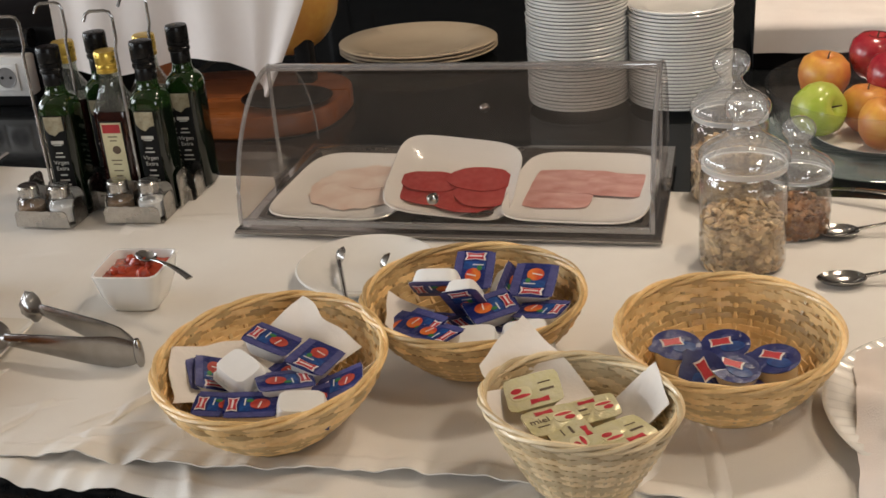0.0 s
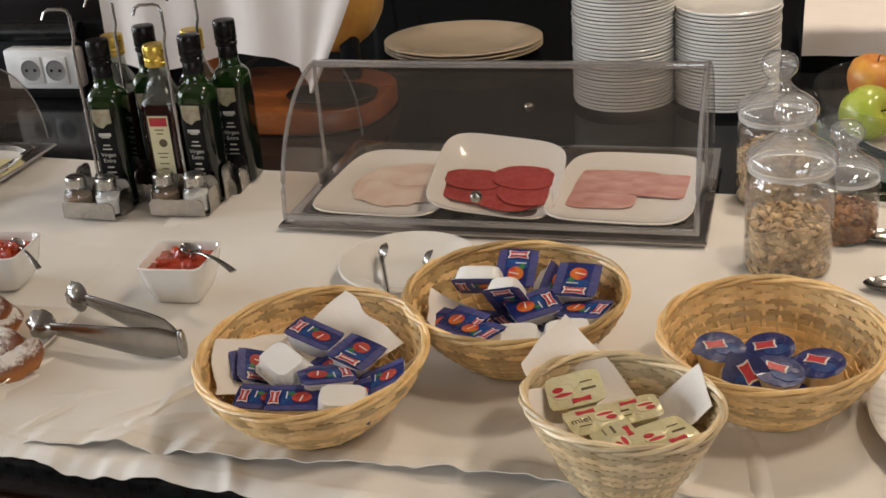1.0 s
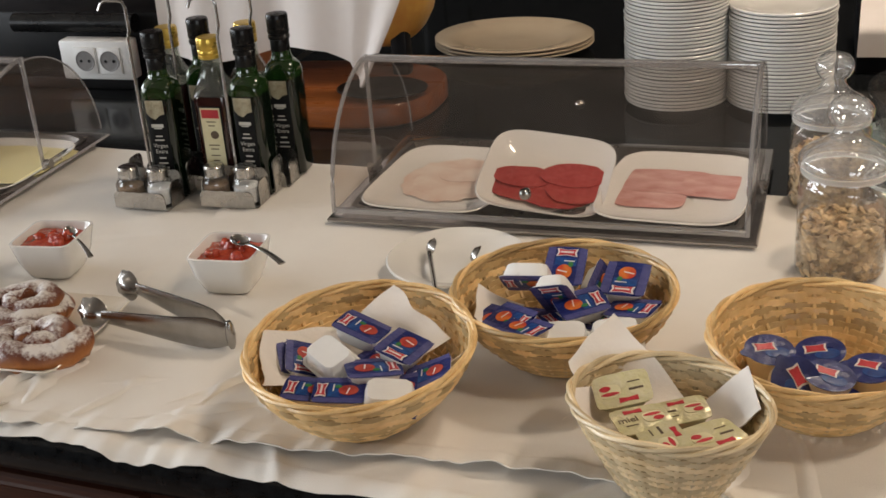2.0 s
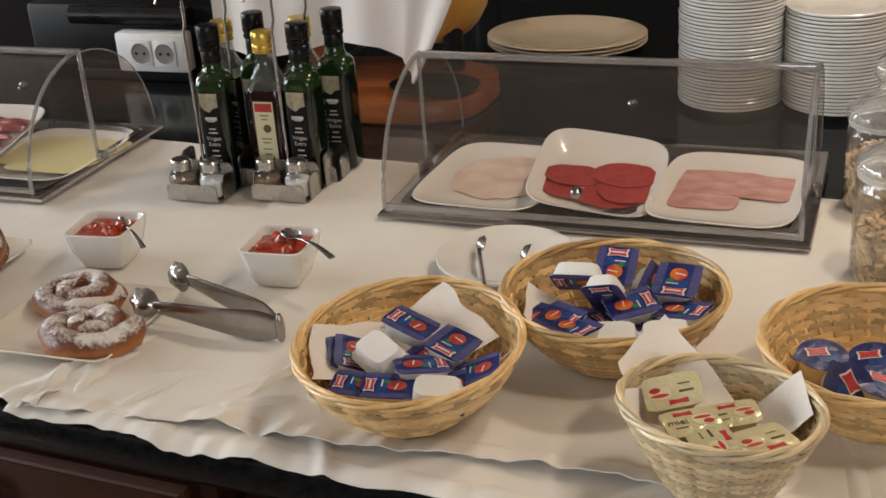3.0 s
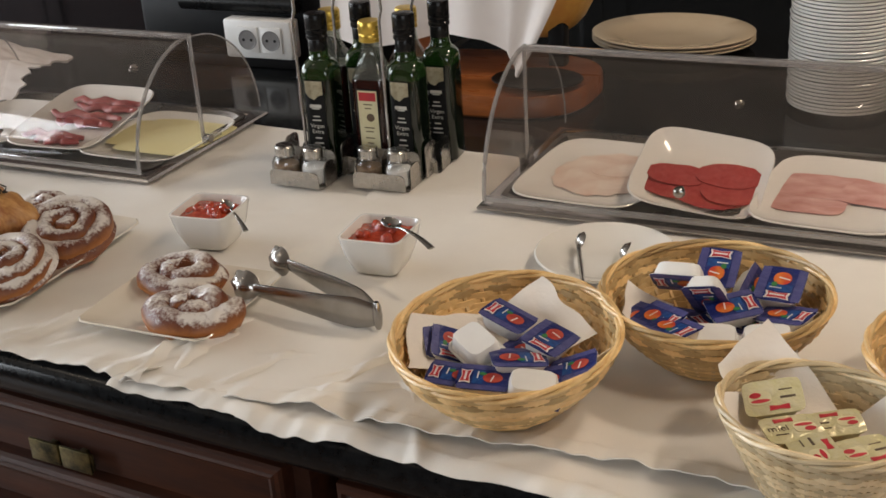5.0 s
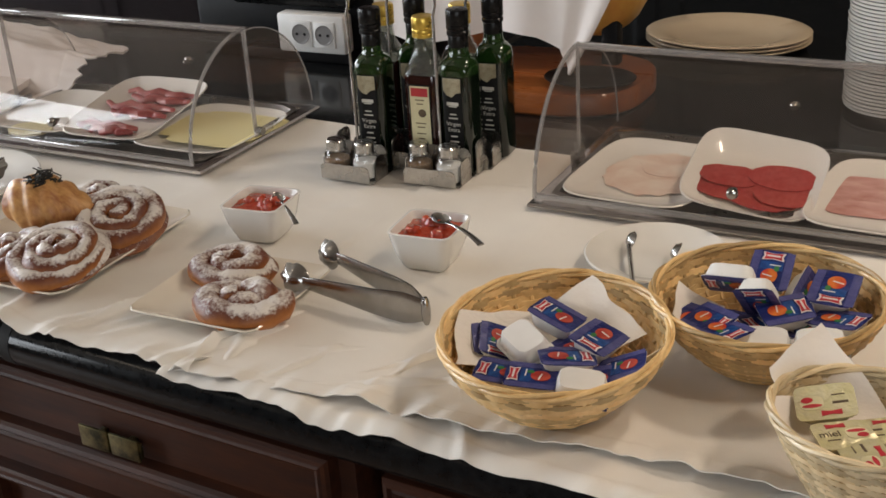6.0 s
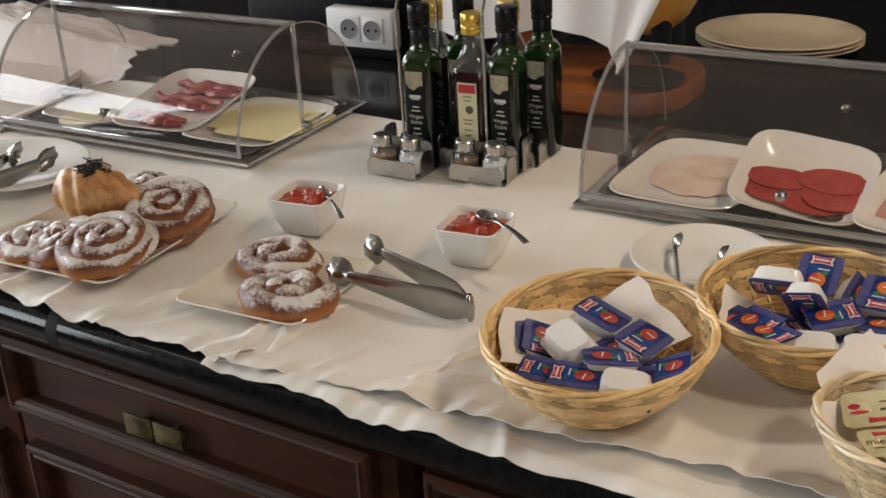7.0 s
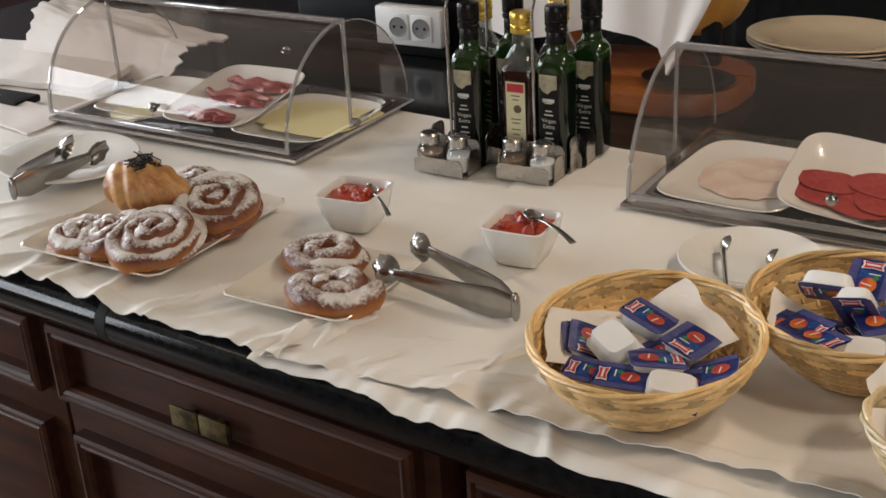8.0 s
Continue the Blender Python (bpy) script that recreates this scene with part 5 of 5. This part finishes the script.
PZ = TOP + 0.006
coil_pastry(laid(-0.724, 0.815, PZ + 0.012, 13, 0, 40), 0.072, 0.042, 2.9, 0.4, "round sugared coil pastry leaning on others")
coil_pastry(laid(-0.724, 0.925, PZ + 0.014, 15, 10, 160), 0.072, 0.044, 2.8, 2.0, "round sugared coil pastry with browned edge")
coil_pastry(laid(-0.842, 0.806, PZ, 6, 0, 200), 0.060, 0.036, 2.2, 3.1, "small sugared coil pastry at the plate's edge", 0.0, 0.9)
coil_pastry(laid(-0.796, 0.806, PZ + 0.004, 10, -8, 100), 0.056, 0.038, 2.4, 4.4, "sugared coil pastry half hidden under another")
coil_pastry(laid(-0.786, 0.952, PZ + 0.012, 14, 0, 80), 0.062, 0.040, 2.8, 5.2, "sugared coil pastry at the back of the plate")
coil_pastry(laid(-0.510, 0.880, PZ, 8, 0, 14), 0.062, 0.040, 1.75, 1.2, "browned oval pastry dusted with sugar", 0.004, 0.72)
coil_pastry(laid(-0.444, 0.802, PZ, 9, 0, 16), 0.065, 0.042, 1.6, 2.9, "golden oval pastry bun dusted with sugar", 0.005, 0.66)
bun = thing("filled_croissant", pose(-0.812, 0.898, PZ + 0.016, 0, 8, 14) @ Matrix.Diagonal((1.05, 1.36, 1.28, 1)), "glazed ridged croissant topped with dark shreds", "croissant")
bm = B()
rows = []
def ridge(v, a):
    return 0.92 + 0.13 * abs(math.sin(v * math.pi * 4.5 + 1.9 * math.cos(a - 0.6))) + 0.04 * noise.noise(Vector((v * 5, math.cos(a), math.sin(a))))


for i in range(49):
    u = i / 48
    w = math.sin(math.pi * (0.14 + 0.80 * u)) ** 0.7 * (1.08 - 0.25 * u)
    rows.append([(-0.055 + 0.11 * u, 0.031 * w * ridge(u, a) * math.cos(a), 0.026 + 0.030 * w * ridge(u, a) * math.sin(a)) for a in [2 * math.pi * j / 22 for j in range(22)]])
part("crust", loft(bm, rows), CROISSANT, bun, smooth=60)
rnd = random.Random(5)
sb = B()
for i in range(130):
    a, b = rnd.uniform(0, 6.28), rnd.uniform(-0.3, 0.3)
    c = Vector((rnd.gauss(-0.010, 0.007), rnd.gauss(0, 0.007), 0.0545 + rnd.uniform(-0.002, 0.003)))
    d = Vector((math.cos(a), math.sin(a), b)) * rnd.uniform(0.003, 0.007)
    sweep(sb, [c - d, c, c + d], 0.0009, 4)
tagged(part("dark_shreds", sb, CHOC, bun, smooth=0), kind="stuff")

# ---- right end: napkin, fruit bowl, tray ----
NAPKIN = mat("white_linen", (0.80, 0.74, 0.70), (0.77, 0.70, 0.66), 0.9, scale=12, bump=0.0004, bscale=700)


def drape(name, f, label, category, material=None, nu=40, nv=40, thick=0.001):
    ob = part(name, sheet(B(), f, nu, nv, thick), material or NAPKIN, smooth=70)
    return tagged(ob, label, category)


def folded(a, b):
    x = 0.492 + 0.20 * a + 0.018 * (b - 0.5) + 0.004 * noise.noise(Vector((b * 6, 2, 0)))
    y = 0.640 + 0.270 * b - 0.02 * a
    z = TOP + 0.020 + 0.016 * math.exp(-((b - 0.62 + 0.5 * a) / 0.10) ** 2) + 0.008 * math.exp(-((a - 0.55 + 0.3 * b) / 0.12) ** 2) + 0.003 * noise.noise(Vector((x * 40, y * 40, 0)))
    return Vector((x, y, z + 0.010 * math.sin(min(a * 3, 1) * math.pi / 2)))


drape("linen_napkin", folded, "white linen napkin folded over a plate", "napkin")
kn = thing("knife_handle", pose(0.520, 0.752, TOP + 0.052, 0, 8, -42), "dark-handled knife lying on a napkin", "knife")
part("handle", sweep(B(), [(x * 0.012, 0, 0.001 * math.sin(x)) for x in range(9)], [0.005, 0.0085, 0.009, 0.008, 0.0075, 0.007, 0.007, 0.0065, 0.005], 12, flat=0.7), BLACK_ENAMEL, kn)

GREEN_APPLE = mat("green_apple_skin", (0.36, 0.46, 0.05), (0.46, 0.50, 0.10), 0.28, scale=24, coat=0.4)
RED_APPLE = mat("red_apple_skin", (0.28, 0.012, 0.025), (0.40, 0.05, 0.05), 0.25, scale=30, coat=0.4)
PEAR_SKIN = mat("yellow_peach_skin", (0.66, 0.34, 0.06), (0.52, 0.14, 0.05), 0.4, scale=16)
STEM = mat("fruit_stem", (0.07, 0.045, 0.02), None, 0.8)


def apple(m, r, skin, label, cat="apple"):
    a = thing("apple" if cat == "apple" else "peach", m, label, cat, "fruit in the bowl")
    prof = [(0.02, -0.80), (0.22, -0.90), (0.5, -0.86), (0.82, -0.55), (0.98, -0.1), (1.0, 0.2), (0.90, 0.58), (0.62, 0.84), (0.32, 0.86), (0.12, 0.72), (0.02, 0.62)]
    bm = lathe(B(), [(q * r, z * r) for q, z in prof], 32)
    for v in bm.verts:
        v.co *= 1 + 0.03 * noise.noise(v.co * 30)
    part("flesh", bm, skin, a, smooth=80)
    part("stem", sweep(B(), [(0, 0, r * 0.6), (0.001, 0, r * 0.85), (0.003, 0, r * 1.02)], 0.0013, 6), STEM, a)


fb = thing("glass_fruit_bowl", pose(0.600, 1.575, 0.893), "clear glass footed bowl full of fruit", "fruit bowl")
g1 = part("bowl_wall", lathe(B(), [(0.03, 0.010), (0.11, 0.014), (0.150, 0.030), (0.163, 0.062), (0.168, 0.092), (0.165, 0.0925), (0.159, 0.062), (0.146, 0.034), (0.108, 0.018), (0.03, 0.014)], 56), GLASS, fb)
g2 = part("foot_plate", lathe(B(), [(0.05, 0.0), (0.172, 0.006), (0.178, 0.010), (0.172, 0.013), (0.05, 0.009)], 56), clear("greenish_glass_edge", (0.62, 0.74, 0.72), 0.20, (0.6, 0.68, 0.68), 0.04, 1.6), fb, "thick greenish glass base plate")
g1.visible_shadow = g2.visible_shadow = False
part("paper_doily", lathe(B(), [(0.01, 0.0190), (0.085, 0.0190), (0.10, 0.0215), (0.10, 0.0223), (0.085, 0.0200), (0.01, 0.0200)], 40), PAPER, fb, "white paper lining")
for x, y, z, r, sk, lb, ct, tilt in ((0.506, 1.545, 0.955, 0.039, GREEN_APPLE, "shiny green apple lying on its side", "apple", 70), (0.592, 1.492, 0.952, 0.037, PEAR_SKIN, "yellow peach with a red blush", "peach", 20),
                                     (0.612, 1.600, 0.985, 0.038, RED_APPLE, "dark red apple on top of other fruit", "apple", 15), (0.592, 1.660, 1.000, 0.037, RED_APPLE, "dark red apple with a stem, at the back", "apple", 5),
                                     (0.520, 1.640, 0.975, 0.038, PEAR_SKIN, "yellow fruit behind a green apple", "peach", 10), (0.575, 1.565, 0.950, 0.036, PEAR_SKIN, "yellow-brown fruit between apples", "peach", 0),
                                     (0.655, 1.535, 0.970, 0.038, RED_APPLE, "red apple beside the peach", "apple", 30)):
    apple(pose(x, y, z, tilt, 0, 50), r, sk, lb, ct)


def box_drape(a, b):
    x = 0.425 + 0.26 * a + 0.01 * b
    y = 1.915 + 0.26 * b
    z = 0.975 + 0.004 * noise.noise(Vector((x * 20, y * 20, 0)))
    if b < 0.14:
        z -= (0.14 - b) * 0.36
        y = 1.915 + 0.26 * 0.14 - 0.004 * (0.14 - b) / 0.14 - 0.01
    return Vector((x, y, z + 0.02 * b))


bx = thing("bread_tray", pose(0.560, 2.058, 0.893), "dark tray under a white cloth", "tray")
part("tray_body", box(B(), 0, 0, 0.037, 0.27, 0.22, 0.074, 0.004), BLACK_ENAMEL, bx)
drape("tray_cloth", box_drape, "white cloth laid over a tray", "cloth", nu=30, nv=50)

# ---- behind the cloth: carved ham on its stand ----
STAND_WOOD = mat("orange_stained_wood", (0.28, 0.085, 0.022), (0.17, 0.05, 0.014), 0.3, scale=9, stretch=(1, 7, 7), coat=0.3)
HAM_FAT = mat("yellow_ham_fat", (0.62, 0.34, 0.07), (0.52, 0.22, 0.05), 0.4, scale=14, bump=0.002, bscale=40)
HAM_SKIN = mat("brown_ham_rind", (0.30, 0.12, 0.045), (0.20, 0.07, 0.03), 0.4, scale=14, bump=0.002, bscale=40)
hs = thing("ham_stand", pose(-0.440, 1.72, 0.893, 0, 0, -2), "orange-brown wooden ham stand with round board", "ham stand")
part("board", loft(B(), [ring(0.190 * k, 0.135 * k, z, 48, 3.0) for k, z in ((0.97, 0), (1.0, 0.004), (1.0, 0.033), (0.98, 0.038), (0.3, 0.038))]), STAND_WOOD, hs)
part("upright", box(B(), -0.16, 0.07, 0.14, 0.05, 0.04, 0.24, 0.006), STAND_WOOD, hs)
part("spike_holder", box(B(), 0.10, 0.07, 0.075, 0.03, 0.03, 0.08, 0.004), BLACK_ENAMEL, hs)
pl = round_plate("small_dish", pose(-0.335, 1.665, 0.931), 0.06, 0.010, "small black dish on the ham stand", "dish", material=BLACK_ENAMEL, rx=1.3)
hm = thing("cured_ham", pose(0, 0, 0), "whole cured ham with yellow fat on a stand", "ham")


def ham_body(x0, x1, r0, r1, bulge):
    rows = []
    for i in range(25):
        u = i / 24
        x = x0 + (x1 - x0) * u
        r = (r0 + (r1 - r0) * u ** 1.1) * (1 if bulge == 0 else math.sqrt(max(0.02, 1 - max(0, (u - 0.70) / 0.30) ** 2)))
        rows.append([(x, 1.83 + r * 0.75 * math.cos(a), 1.080 + 0.02 * u + r * 1.05 * math.sin(a) * (1 + 0.05 * math.sin(3 * a + u * 4))) for a in [2 * math.pi * j / 28 for j in range(28)]])
    return loft(B(), rows)


part("fat_body", ham_body(-0.62, -0.280, 0.085, 0.142, 1), HAM_FAT, hm, smooth=80)
part("rind_shank", ham_body(-0.80, -0.622, 0.050, 0.084, 0), HAM_SKIN, hm, smooth=80)


def ham_cloth(a, b):
    x = -0.745 + 0.505 * a
    z = 1.26 - (0.268 + 0.014 * math.sin(a * 9) + 0.045 * max(0.0, a - 0.62) / 0.38) * b
    fold = 0.007 * math.sin(a * 17 + 0.6) * b + 0.004 * math.sin(a * 31)
    if a > 0.70:
        x -= 0.130 * ((a - 0.70) / 0.30) * b ** 1.4
    return Vector((x, 1.690 - 0.015 * b + fold, z))


drape("white_cloth", ham_cloth, "white cotton cloth hanging over a ham", "cloth", nu=90, nv=30)

# ---- socket block and black machine ----
ap = thing("black_machine", pose(-0.96, 1.80, 0.893), "low black kitchen machine with sockets on its front", "machine")
part("body", box(B(), -0.06, 0.14, 0.075, 0.44, 0.26, 0.13, 0.012), BLACK_ENAMEL, ap)
part("roller", sweep(B(), [(-0.16, -0.005, 0.122), (0.10, -0.005, 0.122)], 0.018, 18), PLASTIC_BLACK, ap)
# solid black block stands in for the shade in the gap underneath
part("foot_shadow_gap", box(B(), -0.02, -0.005, 0.012, 0.24, 0.05, 0.022, 0.002), BLACK_ENAMEL, ap)
sk = thing("socket_block", pose(-0.934, 1.770, 0.891), "white plastic block with twin power sockets", "power socket")
part("housing", box(B(), 0, 0.004, 0.062, 0.150, 0.035, 0.076, 0.006), WHITE_PLASTIC, sk)
for sx in (-0.020, 0.032):
    mod = part("socket_module", box(B(), sx, -0.0145, 0.062, 0.046, 0.005, 0.050, 0.0015), WHITE_PLASTIC, sk)
    part("socket_well", lathe(B(), [(0.0195, 0), (0.0195, -0.0010), (0.0180, -0.0010), (0.0165, 0.0), (0.001, 0.0002)], 28), GREY_HOLE, mod, at=pose(sx, -0.0172, 0.062, -90))
    for s in (-1, 1):
        part("contact_hole", lathe(B(), [(0.0028, 0), (0.0028, 0.0010), (0.001, 0.0011)], 12), BLACK_ENAMEL, mod, at=pose(sx + s * 0.0085, -0.0172, 0.062, 90))

# ---- left end: linen pile ----


def napkin_heap(a, b):
    ragged = 0.020 * noise.noise(Vector((b * 14, 3, a * 2))) * (1 if a > 0.93 or a < 0.07 else 0)
    x = -1.640 + 0.385 * a + ragged + 0.05 * b
    rise = min(1.0, b / 0.55)
    y = 1.415 + 0.06 * rise + 0.16 * max(0.0, b - 0.55)
    top = 0.120 - 0.050 * a
    z = 0.895 + top * math.sin(rise * math.pi / 2) + 0.010 * noise.noise(Vector((x * 9, b * 4, 0))) + 0.004 * noise.noise(Vector((x * 30, b * 14, 2)))
    return Vector((x, y, z))


drape("crumpled_napkin", napkin_heap, "large crumpled white napkin heaped behind a food cover", "napkin", nu=70, nv=50, thick=0.004)


def folded_linen(a, b):
    x = -1.75 + 0.40 * a
    y = 1.26 + 0.20 * b + 0.06 * a
    return Vector((x, y, TOP + 0.016 + 0.020 * b + 0.004 * noise.noise(Vector((x * 12, y * 12, 5)))))


drape("folded_linen", folded_linen, "folded white table linen lying on the counter", "linen", thick=0.012)
dk = thing("black_tray", pose(-1.56, 1.225, TOP), "flat black tray at the counter's end", "tray")
part("tray_body", box(B(), 0, 0, 0.008, 0.30, 0.06, 0.014, 0.004), BLACK_ENAMEL, dk)


def napkin_tip(a, b):
    x = -1.50 + 0.215 * a
    y = 1.135 + 0.065 * b - 0.05 * a * (1 - b) + 0.02
    return Vector((x, y, TOP + 0.004 + 0.012 * (1 - a) * b + 0.002 * noise.noise(Vector((x * 20, y * 20, 8)))))


drape("linen_napkin", napkin_tip, "corner of a folded white napkin", "napkin", thick=0.003)

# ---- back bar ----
# the dim back bar's shade is put into darkened mahogany and black enamel
SHADED_MAHOGANY = mat("shaded_mahogany_wood", (0.022, 0.0048, 0.0038), (0.011, 0.0026, 0.0022), 0.65, scale=7, stretch=(1, 8, 8), bump=0.0002, ior=1.2)
for x0, w, mtl, lb in ((-4.15, 3.05, SHADED_MAHOGANY, "dark red back-bar cabinet, shade put into its wood colour"), (-1.09, 2.2, BLACK_ENAMEL, "black back-bar cabinet, deep shade put into its colour"), (1.12, 2.4, BLACK_ENAMEL, "black back-bar cabinet with plain doors")):
    cb = thing("back_cabinet", pose(x0, 2.75, 0), lb, "cabinet", "back-bar cabinets")
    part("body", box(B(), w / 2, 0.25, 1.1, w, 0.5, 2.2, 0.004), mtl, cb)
    k = max(2, round(w / 0.6))
    for i in range(k):
        for z0, z1 in ((0.1, 0.88), (0.92, 2.15)):
            dw = w / k
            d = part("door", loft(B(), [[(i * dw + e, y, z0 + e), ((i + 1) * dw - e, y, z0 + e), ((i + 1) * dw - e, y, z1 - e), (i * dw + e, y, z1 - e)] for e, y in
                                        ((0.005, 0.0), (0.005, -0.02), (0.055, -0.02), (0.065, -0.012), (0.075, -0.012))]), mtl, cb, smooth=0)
            part("knob", lathe(B(), [(0.004, 0), (0.006, 0.006), (0.011, 0.014), (0.009, 0.02), (0.002, 0.022)], 14), BRASS, d, at=pose((i + 0.9) * dw, -0.02, (z0 + z1) / 2, 90))
